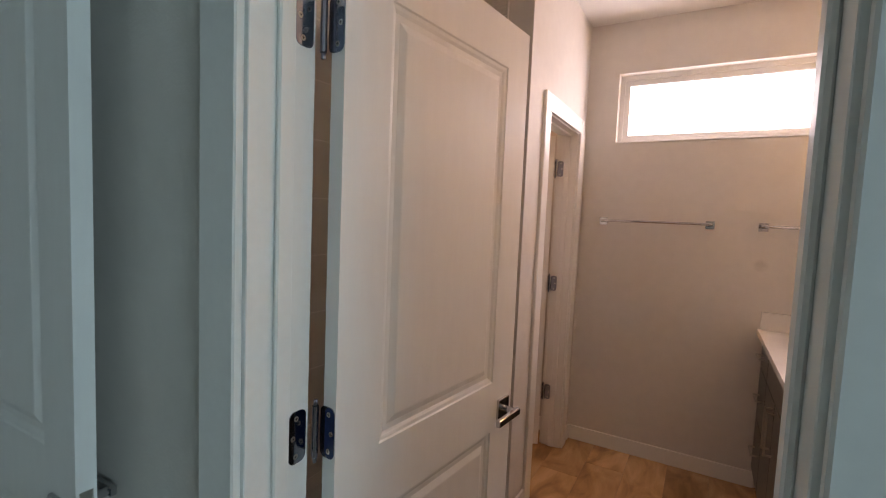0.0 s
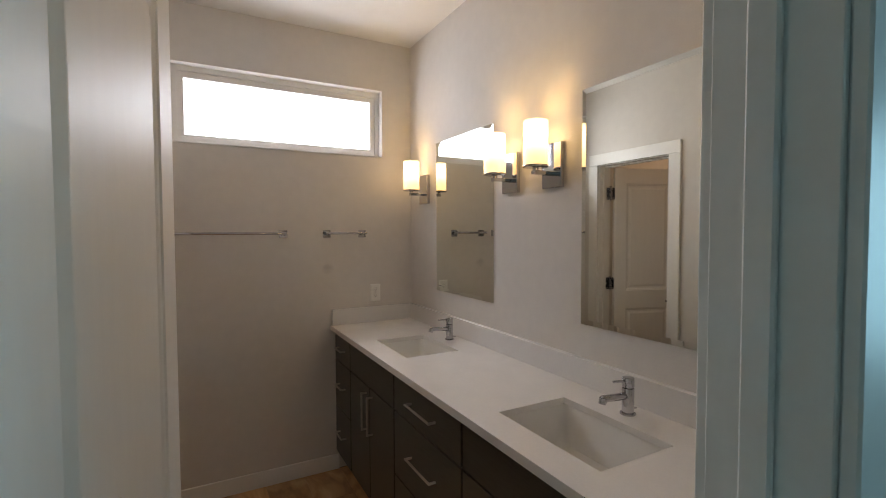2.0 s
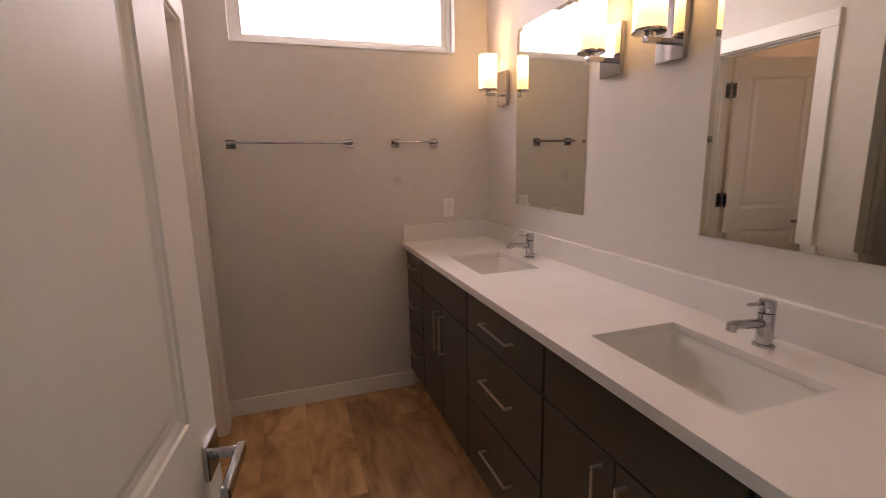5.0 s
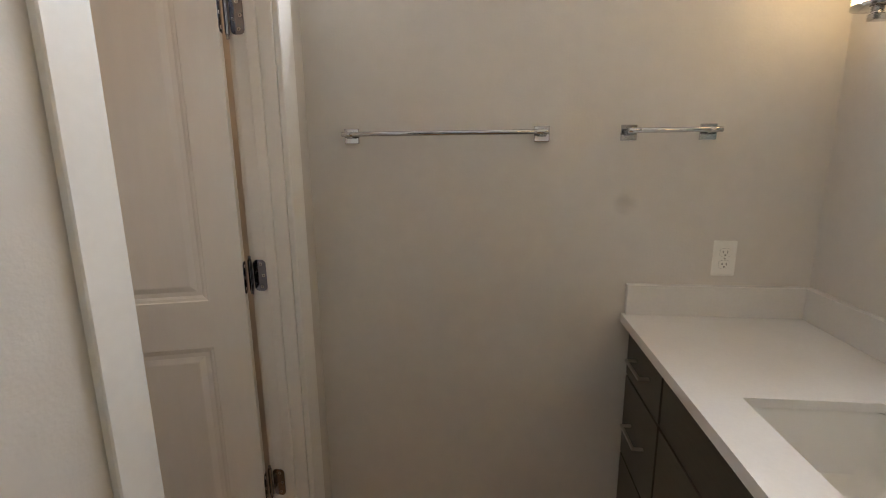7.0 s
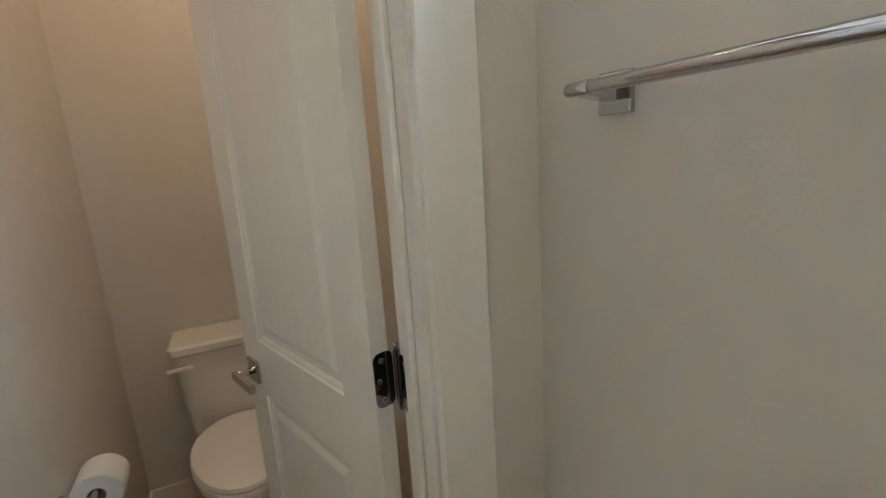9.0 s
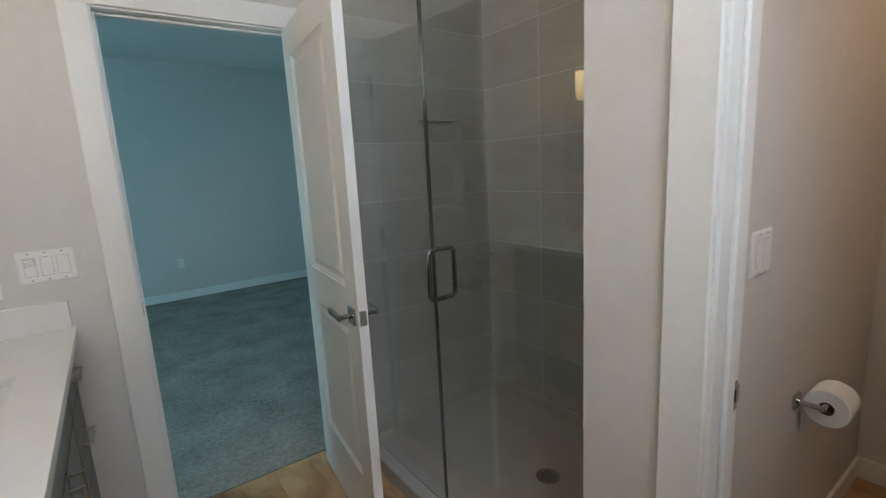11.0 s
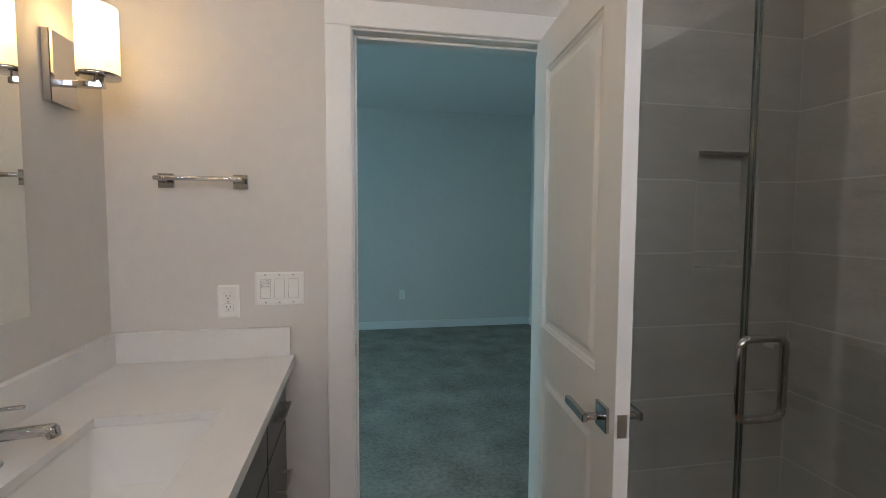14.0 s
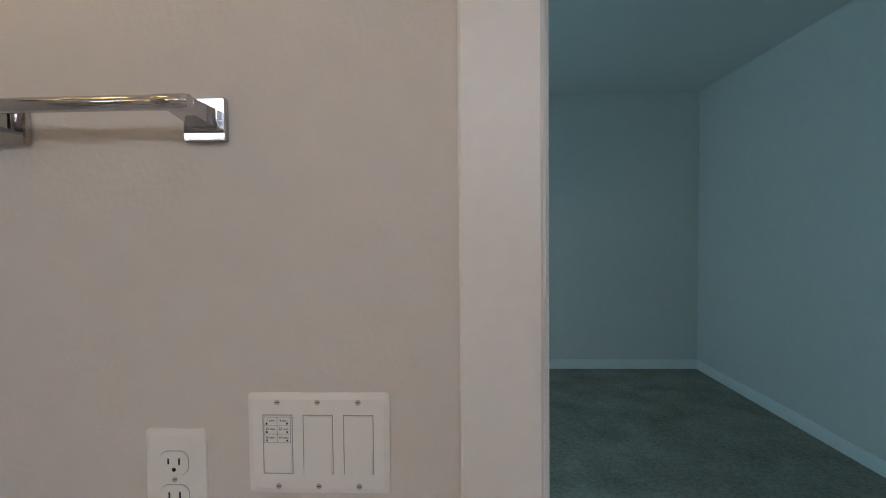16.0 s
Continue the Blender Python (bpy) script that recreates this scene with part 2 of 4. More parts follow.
def thing(name, m, label, category, group="", kind=""):
    ob = new(name)
    ob.empty_display_size = 0.05
    ob.matrix_world = m
    return tagged(ob, label, category, group, kind)


def box(bm, x0, y0, z0, x1, y1, z1, bevel=0.0, segments=1):
    r = bmesh.ops.create_cube(bm, size=1.0)
    vs = r["verts"]
    for v in vs:
        v.co = Vector(((x0 + x1) / 2 + v.co.x * (x1 - x0), (y0 + y1) / 2 + v.co.y * (y1 - y0), (z0 + z1) / 2 + v.co.z * (z1 - z0)))
    if bevel:
        es = list({e for v in vs for e in v.link_edges})
        bmesh.ops.bevel(bm, geom=es, offset=bevel, segments=segments, affect="EDGES", profile=0.5)
    return bm


def boxed(*a, **k):
    return box(bmesh.new(), *a, **k)


def tube(bm, a, b, r0, r1=None, n=20, bevel=0.0):
    """A capped cylinder or cone from a to b."""
    a, b = Vector(a), Vector(b)
    r1 = r0 if r1 is None else r1
    d = b - a
    m = Matrix.Translation((a + b) / 2) @ d.to_track_quat("Z", "Y").to_matrix().to_4x4()
    r = bmesh.ops.create_cone(bm, cap_ends=True, segments=n, radius1=r0, radius2=r1, depth=d.length, matrix=m)
    if bevel:
        es = [e for e in {e for v in r["verts"] for e in v.link_edges} if any(len(f.verts) > 4 for f in e.link_faces)]
        bmesh.ops.bevel(bm, geom=es, offset=bevel, segments=2, affect="EDGES", profile=0.5)
    return bm


def loft(bm, loops, cap0=True, cap1=True):
    """Skin closed loops of equal length."""
    rings = [[bm.verts.new(p) for p in lp] for lp in loops]
    n = len(rings[0])
    for a, b in zip(rings, rings[1:]):
        for i in range(n):
            bm.faces.new((a[i], a[(i + 1) % n], b[(i + 1) % n], b[i]))
    if cap0:
        bm.faces.new(rings[0])
    if cap1:
        bm.faces.new(rings[-1])
    return bm


def round_rect(x0, y0, x1, y1, r, z, n=5):
    pts = []
    for cx, cy, a0 in ((x1 - r, y1 - r, 0), (x0 + r, y1 - r, 90), (x0 + r, y0 + r, 180), (x1 - r, y0 + r, 270)):
        for i in range(n + 1):
            a = radians(a0 + 90 * i / n)
            pts.append((cx + r * math.cos(a), cy + r * math.sin(a), z))
    return pts


def solid(bm, xs, ys, zs, full):
    """Skin of the cells of a grid for which full(i, j, k) holds."""
    X, Y, Z = len(xs) - 1, len(ys) - 1, len(zs) - 1
    cache = {}

    def vert(i, j, k):
        if (i, j, k) not in cache:
            cache[i, j, k] = bm.verts.new((xs[i], ys[j], zs[k]))
        return cache[i, j, k]

    def on(i, j, k):
        return 0 <= i < X and 0 <= j < Y and 0 <= k < Z and full(i, j, k)

    for i in range(X):
        for j in range(Y):
            for k in range(Z):
                if not on(i, j, k):
                    continue
                for (dx, dy, dz), q in (((-1, 0, 0), ((0, 0, 0), (0, 0, 1), (0, 1, 1), (0, 1, 0))), ((1, 0, 0), ((1, 0, 0), (1, 1, 0), (1, 1, 1), (1, 0, 1))),
                                        ((0, -1, 0), ((0, 0, 0), (1, 0, 0), (1, 0, 1), (0, 0, 1))), ((0, 1, 0), ((0, 1, 0), (0, 1, 1), (1, 1, 1), (1, 1, 0))),
                                        ((0, 0, -1), ((0, 0, 0), (0, 1, 0), (1, 1, 0), (1, 0, 0))), ((0, 0, 1), ((0, 0, 1), (1, 0, 1), (1, 1, 1), (0, 1, 1)))):
                    if not on(i + dx, j + dy, k + dz):
                        bm.faces.new([vert(i + a, j + b, k + c) for a, b, c in q])
    return bm


def structure(name, bm, mat, label, category):
    return tagged(part(name, bm, mat), label, category, kind="structure")


# ---- sizes of the place ----
CEIL = 2.815
NORTH = 2.60
WEST = -1.63
SHOWER_X, SHOWER_Y = -2.64, 1.466
GLASS_X = -1.688
TOILET_S, TOILET_X = 1.695, -3.26
DOOR_W0, DOOR_W1 = -1.509, -0.789      # main doorway between its jambs
TDOOR_Y0, TDOOR_Y1 = 1.766, 2.398      # toilet room doorway
HEAD = 2.08
BED_S, BED_W, BED_E = -4.25, -3.1, 2.3

# ---- shell ----
structure("wall_east", boxed(0, 0, 0, 0.12, NORTH, CEIL), PAINT, "greige painted wall behind the double vanity", "wall")
structure("wall_north", solid(bmesh.new(), (TOILET_X - 0.12, -1.435, -0.211, 0.12), (NORTH, NORTH + 0.14), (0, 2.05, 2.49, CEIL),
                              lambda i, j, k: not (i == 1 and k == 1)), PAINT_WORN, "greige painted wall with a high transom window and a faint smudge", "wall")
# the doorway wall between bathroom and bedroom, with the shower niche in it
structure("wall_south", solid(bmesh.new(), (BED_W, -2.445, -2.155, DOOR_W0 - 0.02, DOOR_W1 + 0.02, 0.56, 1.34, BED_E), (-0.13, -0.09, 0.0),
                              (0, 1.225, 1.715, HEAD + 0.02, CEIL),
                              lambda i, j, k: not (i == 3 and k < 3) and not (i == 5 and k < 3) and not (i == 1 and j == 1 and k == 1)),
          PAINT, "greige painted wall with the bedroom doorway", "wall")
structure("wall_shower_west", boxed(SHOWER_X - 0.12, 0, 0, SHOWER_X, SHOWER_Y, CEIL), PAINT, "wall behind the shower tile", "wall")
structure("wall_partition", boxed(TOILET_X - 0.12, SHOWER_Y, 0, WEST, TOILET_S, CEIL), PAINT, "greige wall between shower and toilet room", "wall")
structure("wall_west", solid(bmesh.new(), (WEST - 0.12, WEST), (TOILET_S, TDOOR_Y0 - 0.02, TDOOR_Y1 + 0.02, NORTH), (0, HEAD + 0.02, CEIL),
                             lambda i, j, k: not (j == 1 and k == 0)), PAINT, "greige wall with the toilet room doorway", "wall")
structure("wall_toilet_back", boxed(TOILET_X - 0.12, TOILET_S, 0, TOILET_X, NORTH, CEIL), PAINT, "greige wall behind the toilet", "wall")
structure("ceiling", boxed(TOILET_X - 0.12, BED_S - 0.12, CEIL, BED_E + 0.12, NORTH + 0.14, CEIL + 0.1), CEILING, "flat off-white painted ceiling", "ceiling")
# bedroom
structure("wall_bedroom_south", boxed(BED_W - 0.12, BED_S - 0.12, 0, BED_E + 0.12, BED_S, CEIL), PAINT, "plain bedroom wall", "wall")
structure("wall_bedroom_west", boxed(BED_W - 0.12, BED_S, 0, BED_W, 0, CEIL), PAINT, "plain bedroom wall", "wall")
structure("wall_bedroom_east", solid(bmesh.new(), (BED_E, BED_E + 0.12), (BED_S, -2.20, -0.64, 1.4), (0, 0.75, 2.25, CEIL), lambda i, j, k: not (j == 1 and k == 1)),
          PAINT, "bedroom wall with a daylight window", "wall")
structure("wall_hall_end", boxed(0.12, 1.28, 0, BED_E, 1.4, CEIL), PAINT, "plain wall at the end of the carpeted hall", "wall")
structure("bedroom_carpet", solid(bmesh.new(), (BED_W, 0.12, BED_E), (BED_S, -0.075, 1.28), (-0.1, 0.006), lambda i, j, k: not (i == 0 and j == 1)),
          CARPET, "grey-beige cut pile carpet in the bedroom", "carpet")
floor = structure("floor", boxed(TOILET_X, -0.075, -0.1, 0, NORTH, -0.006), FLOORGROUT, "wood-look plank tile floor in warm brown", "floor")


def doorway(name, m, width, depth, label, stop_at, casing_back=True):
    """Jambs, stop and flat casings. Local x runs along the opening from the hinge side, y through the wall (0 is the side the leaf is flush with), z up."""
    e = thing(name, m, label, "door frame", kind="structure")
    for x0, x1 in ((-0.02, 0.0), (width, width + 0.02)):
        part("jamb", boxed(x0, -depth, 0, x1, 0.0, HEAD, bevel=0.0015), TRIM, e)
    part("head_jamb", boxed(-0.02, -depth, HEAD, width + 0.02, 0.0, HEAD + 0.02, bevel=0.0015), TRIM, e)
    for x0, x1 in ((0, 0.011), (width - 0.011, width)):
        part("stop", boxed(x0, stop_at - 0.034, 0, x1, stop_at, HEAD, bevel=0.003), TRIM, e)
    part("head_stop", boxed(0.011, stop_at - 0.034, HEAD - 0.011, width - 0.011, stop_at, HEAD, bevel=0.003), TRIM, e)
    sides = [(0.0, 0.018), (-depth - 0.018, -depth)]
    for y0, y1 in sides:
        for x0, x1 in ((-0.097, -0.007), (width + 0.007, width + 0.097)):
            if casing_back == "hinge" and y0 == 0.0 and x0 > 0:
                continue
            part("casing", boxed(x0, y0, 0, x1, y1, HEAD + 0.007, bevel=0.003), TRIM, e)
        last = width + (0.007 if casing_back == "hinge" and y0 == 0.0 else 0.097)
        part("head_casing", boxed(-0.097, y0, HEAD + 0.007, last, y1, HEAD + 0.097, bevel=0.003), TRIM, e)
    # strike plate on the latch jamb
    pts = round_rect(-0.042, 0.922, -0.006, 0.988, 0.006, 0, 4)
    bm = loft(bmesh.new(), [[(x, p[0], p[1]) for p in pts] for x in (width + 0.0005, width - 0.0014, width - 0.0018)])
    sp = part("strike_plate", bm, STRIKE, e, "satin metal strike plate")
    bm = loft(bmesh.new(), [[(x, y, z) for z in (0.937, 0.973) for x in ((width - 0.0018, width + 0.0004) if z < 0.95 else (width + 0.0004, width - 0.0018))] for y in (-0.007, -0.001, 0.003)])
    part("lip", bm, STRIKE, sp)
    part("latch_hole", boxed(width - 0.0028, -0.028, 0.941, width - 0.0016, -0.013, 0.969, bevel=0.0004), BLACK, sp)
    for z in (0.931, 0.979):
        part("screw", tube(bmesh.new(), (width - 0.0030, -0.022, z), (width - 0.001, -0.022, z), 0.0038, n=12, bevel=0.0005), NICKEL, sp)
        part("screw_slot", boxed(width - 0.0034, -0.0245, z - 0.0005, width - 0.0028, -0.0195, z + 0.0005), BLACK, sp)
    # hinge leaves let into the hinge jamb
    for z in (1.862, 1.109, 0.37):
        hp = part("hinge_plate", hinge_plate(), DARKMETAL, e, "dark metal hinge leaf")
        hp.location = (0.0012, -0.016, z)
        plate_screws(hp)
    return e


def hinge_plate():
    """Round-cornered plate in the y-z plane, its knuckle edge at +y, with three screws."""
    bm = bmesh.new()
    pts = round_rect(-0.022, -0.05, 0.018, 0.05, 0.013, 0, 4)
    loft(bm, [[(-0.001, p[0], p[1]) for p in pts], [(0.001, p[0], p[1]) for p in pts]])
    return bm


def plate_screws(parent):
    for y, z in ((-0.006, -0.036), (-0.013, 0.0), (-0.006, 0.036)):
        sc = part("screw", tube(bmesh.new(), (-0.0017, y, z), (0.0017, y, z), 0.0052, n=14, bevel=0.0004), NICKEL, parent)
        bm = boxed(-0.0019, y - 0.0028, z - 0.0005, 0.0019, y + 0.0028, z + 0.0005)
        box(bm, -0.0019, y - 0.0005, z - 0.0028, 0.0019, y + 0.0005, z + 0.0028)
        part("screw_slot", bm, BLACK, parent)


def panel_face(bm, w, h, y, out, panels):
    """One moulded face of a door leaf at the plane y, facing out (+1 or -1), with raised panels (x0, z0, x1, z1)."""
    px0, px1 = panels[0][0], panels[0][2]
    zs = [0.0]
    for p in panels:
        zs += [p[1], p[3]]
    zs.append(h)

    def quad(x0, z0, x1, z1):
        bm.faces.new([bm.verts.new((x, y, z)) for x, z in ((x0, z0), (x1, z0), (x1, z1), (x0, z1))])
    for za, zb in zip(zs, zs[1:]):
        quad(0, za, px0, zb)
        quad(px1, za, w, zb)
    for za, zb in zip(zs[0::2], zs[1::2]):
        quad(px0, za, px1, zb)
    profile = ((0.0, 0.0), (0.003, 0.0035), (0.010, 0.0055), (0.017, 0.0095), (0.030, 0.0095), (0.046, 0.0030), (0.049, 0.0025))
    for x0, z0, x1, z1 in panels:
        rings = [[(x0 + i, y - out * d, z0 + i), (x1 - i, y - out * d, z0 + i), (x1 - i, y - out * d, z1 - i), (x0 + i, y - out * d, z1 - i)] for i, d in profile]
        loft(bm, rings, cap0=False)


def lever_handle(parent, x, z, y, out, toward):
    """Square rose with a flat lever that points toward -x (-1) or +x (+1)."""
    h = part("lever_handle", boxed(x - 0.031, min(y, y + out * 0.009), z - 0.031, x + 0.031, max(y, y + out * 0.009), z + 0.031, bevel=0.0015), CHROME, parent, "polished chrome square-rose lever handle")
    part("neck", tube(bmesh.new(), (x, y + out * 0.008, z), (x, y + out * 0.05, z), 0.0095, bevel=0.001), CHROME, h, rounded=True)
    bm = boxed(min(x - toward * 0.012, x + toward * 0.112), min(y + out * 0.044, y + out * 0.058), z - 0.0105, max(x - toward * 0.012, x + toward * 0.112), max(y + out * 0.044, y + out * 0.058), z + 0.0105, bevel=0.0022)
    part("lever", bm, CHROME, h)
    return h


def door_leaf(name, m, width, label, stile=0.12, film=False, handle=0.955):
    """Two-panel moulded door. The hinge pin is the local origin; the leaf runs along +x, 4 mm clear, and fills y from -0.04 to -0.005."""
    e = thing(name, m, label, "door", kind="structure")
    h, t = HEAD - 0.022, 0.035
    bm = bmesh.new()
    panels = ((stile, 0.27, width - stile, 0.885), (stile, 1.035, width - stile, h - 0.125))
    panel_face(bm, width, h, t / 2, 1, panels)
    panel_face(bm, width, h, -t / 2, -1, panels)
    for a, b in (((0, 0), (0, h)), ((width, 0), (width, h)), ((0, 0), (width, 0)), ((0, h), (width, h))):
        bm.faces.new([bm.verts.new(v) for v in ((a[0], -t / 2, a[1]), (b[0], -t / 2, b[1]), (b[0], t / 2, b[1]), (a[0], t / 2, a[1]))])
    bmesh.ops.remove_doubles(bm, verts=bm.verts, dist=0.0001)
    bmesh.ops.transform(bm, matrix=Matrix.Translation((0.010, -0.0225, 0.012)), verts=bm.verts)
    part("leaf", bm, DOORPAINT, e)
    lx = width + 0.010 - 0.058
    lever_handle(e, lx, handle, -0.04, -1, -1)
    lever_handle(e, lx, handle, -0.005, 1, -1)
    part("latch", boxed(width + 0.0095, -0.034, 0.927, width + 0.0115, -0.011, 0.983, bevel=0.0006), NICKEL, e)
    for z in (1.862, 1.109, 0.37):
        hg = part("hinge", tube(bmesh.new(), (-0.002, 0.004, z - 0.05), (-0.002, 0.004, z + 0.05), 0.0065, n=14), DARKMETAL, e, "dark metal butt hinge", True)
        for dz in (-0.056, 0.056):
            part("pin_tip", tube(bmesh.new(), (-0.002, 0.004, z + dz - 0.006), (-0.002, 0.004, z + dz + 0.006), 0.0045, n=12, bevel=0.0015), DARKMETAL, hg, rounded=True)
        pl = part("hinge_leaf", hinge_plate(), DARKMETAL, hg)
        pl.location = (0.0092, -0.016, z)
        if film and 1.0 < z < 1.3:
            rim_pts = round_rect(-0.0215, -0.0495, 0.004, 0.0495, 0.0125, 0, 5)
            edge_pts = [(p[0] - (0.007 if p[0] > 0.003 and abs(p[1]) < 0.034 else 0.0), p[1]) for p in rim_pts]
            bm = loft(bmesh.new(), [[(x, p[0] - 0.016, p[1] + z) for p in edge_pts] for x in (0.0080, 0.0084, 0.0103, 0.0106)])
            part("film", bm, FILM, hg, "dark blue protective film")
        for q in ((-0.006, -0.036), (-0.013, 0.0), (-0.006, 0.036)):
            part("screw", tube(bmesh.new(), (0.0074, -0.016 + q[0], z + q[1]), (0.0110, -0.016 + q[0], z + q[1]), 0.0052, n=14, bevel=0.0004), NICKEL, hg)
            bm = boxed(0.0070, -0.016 + q[0] - 0.0030, z + q[1] - 0.0006, 0.0074, -0.016 + q[0] + 0.0030, z + q[1] + 0.0006)
            box(bm, 0.0069, -0.016 + q[0] - 0.0006, z + q[1] - 0.0030, 0.0075, -0.016 + q[0] + 0.0006, z + q[1] + 0.0030)
            part("screw_slot", bm, BLACK, hg)
    st = part("hinge_stop", tube(bmesh.new(), (-0.002, 0.004, 1.918), (-0.002, 0.004, 1.926), 0.010, n=14), CHROME, e, "small chrome hinge-pin door stop", True)
    part("stop_arm", tube(bmesh.new(), (-0.002, 0.004, 1.922), (-0.034, 0.034, 1.922), 0.0035, n=10), CHROME, st, rounded=True)
    part("bumper", tube(bmesh.new(), (-0.030, 0.030, 1.922), (-0.040, 0.040, 1.922), 0.008, n=14, bevel=0.001), PLASTIC, st, rounded=True)
    return e


def plan(x, y, z=0, turn=0):
    return pose(x, y, z, 0, 0, turn)


# main doorway: local x runs east from the hinge jamb, local y north
doorway("door_frame", plan(DOOR_W0, 0), DOOR_W1 - DOOR_W0, 0.13, "white painted flat casing round the bathroom doorway", -0.044)
door_leaf("door_1", plan(DOOR_W0 + 0.015, 0.019, 0, DOOR_OPEN), 0.712, "white two-panel bathroom door standing open on dark hinges", film=True)
# toilet room doorway: local x runs south from the hinge jamb (y high), local y west
doorway("door_frame", plan(WEST - 0.12, TDOOR_Y1, 0, -90) @ Matrix.Diagonal((1, -1, 1, 1)), TDOOR_Y1 - TDOOR_Y0, 0.12, "white painted flat casing round the toilet room doorway", -0.044, "hinge")
door_leaf("door_2", plan(WEST - 0.134, TDOOR_Y1 - 0.006, 0, -90) @ Matrix.Diagonal((1, -1, 1, 1)) @ plan(0, 0, 0, TDOOR_OPEN), 0.620, "white two-panel toilet room door standing ajar", 0.106)
# hall doorway casing in the bedroom
hall = thing("hall_door_frame", plan(0.56, -0.13), "white flat casing round the hall doorway off the bedroom", "door frame", kind="structure")
for x0, x1 in ((-0.09, 0.0), (0.78, 0.87)):
    part("casing", boxed(x0, -0.018, 0.006, x1, 0.0, HEAD + 0.02, bevel=0.003), TRIM, hall)
part("head_casing", boxed(-0.09, -0.018, HEAD + 0.02, 0.87, 0.0, HEAD + 0.11, bevel=0.003), TRIM, hall)
for x0, x1 in ((0.0, 0.018), (0.762, 0.78)):
    part("jamb", boxed(x0, 0.0, 0.006, x1, 0.13, HEAD + 0.02, bevel=0.002), TRIM, hall)
# entry door folded back against the bedroom wall
door_leaf("door_3", plan(-2.58, -0.205, 0, 1.5), 0.712, "white two-panel bedroom door folded back against the wall", handle=0.930)

# baseboards


def baseboard(x0, y0, x1, y1, z0=0.0):
    bm = bmesh.new()
    box(bm, x0, y0, z0, x1, y1, z0 + 0.098, bevel=0.004, segments=2)
    structure("baseboard", bm, TRIM, "white painted flat baseboard", "baseboard")


baseboard(WEST + 0.001, NORTH - 0.014, -0.53, NORTH)
baseboard(WEST, 2.532, WEST + 0.014, NORTH - 0.015)
baseboard(WEST, SHOWER_Y + 0.02, WEST + 0.014, TDOOR_Y0 - 0.099)
baseboard(TOILET_X, TOILET_S, WEST - 0.14, TOILET_S + 0.014)
baseboard(TOILET_X, TOILET_S + 0.015, TOILET_X + 0.014, NORTH - 0.015)
baseboard(TOILET_X, NORTH - 0.014, WEST - 0.121, NORTH)
baseboard(-0.69, 0, -0.53, 0.014)
baseboard(DOOR_W1 + 0.1, -0.144, 0.468, -0.13, 0.006)
baseboard(BED_W, -0.144, DOOR_W0 - 0.1, -0.13, 0.006)
baseboard(BED_W, BED_S, BED_E, BED_S + 0.014, 0.006)
baseboard(BED_W, BED_S + 0.015, BED_W + 0.014, -0.146, 0.006)
baseboard(0.12, 0.0, 0.134, 1.28, 0.006)
baseboard(0.135, 1.266, BED_E, 1.28, 0.006)

# bathroom window
win = thing("window_1", plan(-1.435, NORTH + 0.062, 2.05), "white vinyl transom window with sky behind", "window", kind="structure")
W, H = 1.224, 0.44
part("window_frame", solid(bmesh.new(), (0, 0.028, W - 0.028, W), (0.0, 0.06), (0, 0.022, H - 0.030, H), lambda i, j, k: not (i == 1 and k == 1)), TRIM, win, "white vinyl frame")
sash = part("sash", solid(bmesh.new(), (0.028, 0.058, W - 0.058, W - 0.028), (0.012, 0.05), (0.022, 0.050, H - 0.062, H - 0.030), lambda i, j, k: not (i == 1 and k == 1)), TRIM, win)
pane = part("pane", boxed(0.056, 0.028, 0.048, W - 0.056, 0.034, H - 0.060), GLASS, sash, "clear pane with bright sky behind")
pane.visible_shadow = False
for a in ((0.062, 0.048, W - 0.062, 0.055), (0.062, H - 0.067, W - 0.062, H - 0.060)):
    part("glazing_bead", boxed(a[0], 0.006, a[1], a[2], 0.013, a[3], bevel=0.0015), TRIM, sash)
for x0, x1 in ((0.054, 0.062), (W - 0.062, W - 0.054)):
    part("glazing_bead", boxed(x0, 0.006, 0.048, x1, 0.013, H - 0.060, bevel=0.0015), TRIM, sash)
part("drywall_sill", boxed(0.0, -0.062, -0.004, W, 0.0, 0.003), TRIM, win)

# bedroom window
win2 = thing("window_2", plan(BED_E + 0.09, -2.20, 0.75, 90), "large white bedroom window", "window", kind="structure")
part("window_frame", solid(bmesh.new(), (0, 0.05, 0.76, 0.80, 1.51, 1.56), (0.0, 0.06), (0, 0.05, 1.45, 1.5), lambda i, j, k: not (i in (1, 3) and k == 1)), TRIM, win2)
for x0, x1 in ((0.05, 0.76), (0.80, 1.51)):
    p2 = part("pane", boxed(x0, 0.02, 0.05, x1, 0.026, 1.45), GLASS, win2)
    p2.visible_shadow = False

# ---- vanity ----
FRONT = -0.548
UNITS = ((2.272, 2.592, "drawers"), (1.602, 2.269, "doors"), (0.995, 1.599, "drawers"), (0.358, 0.992, "doors"), (0.022, 0.355, "drawers"))
TOP, BOT = 0.921, 0.125


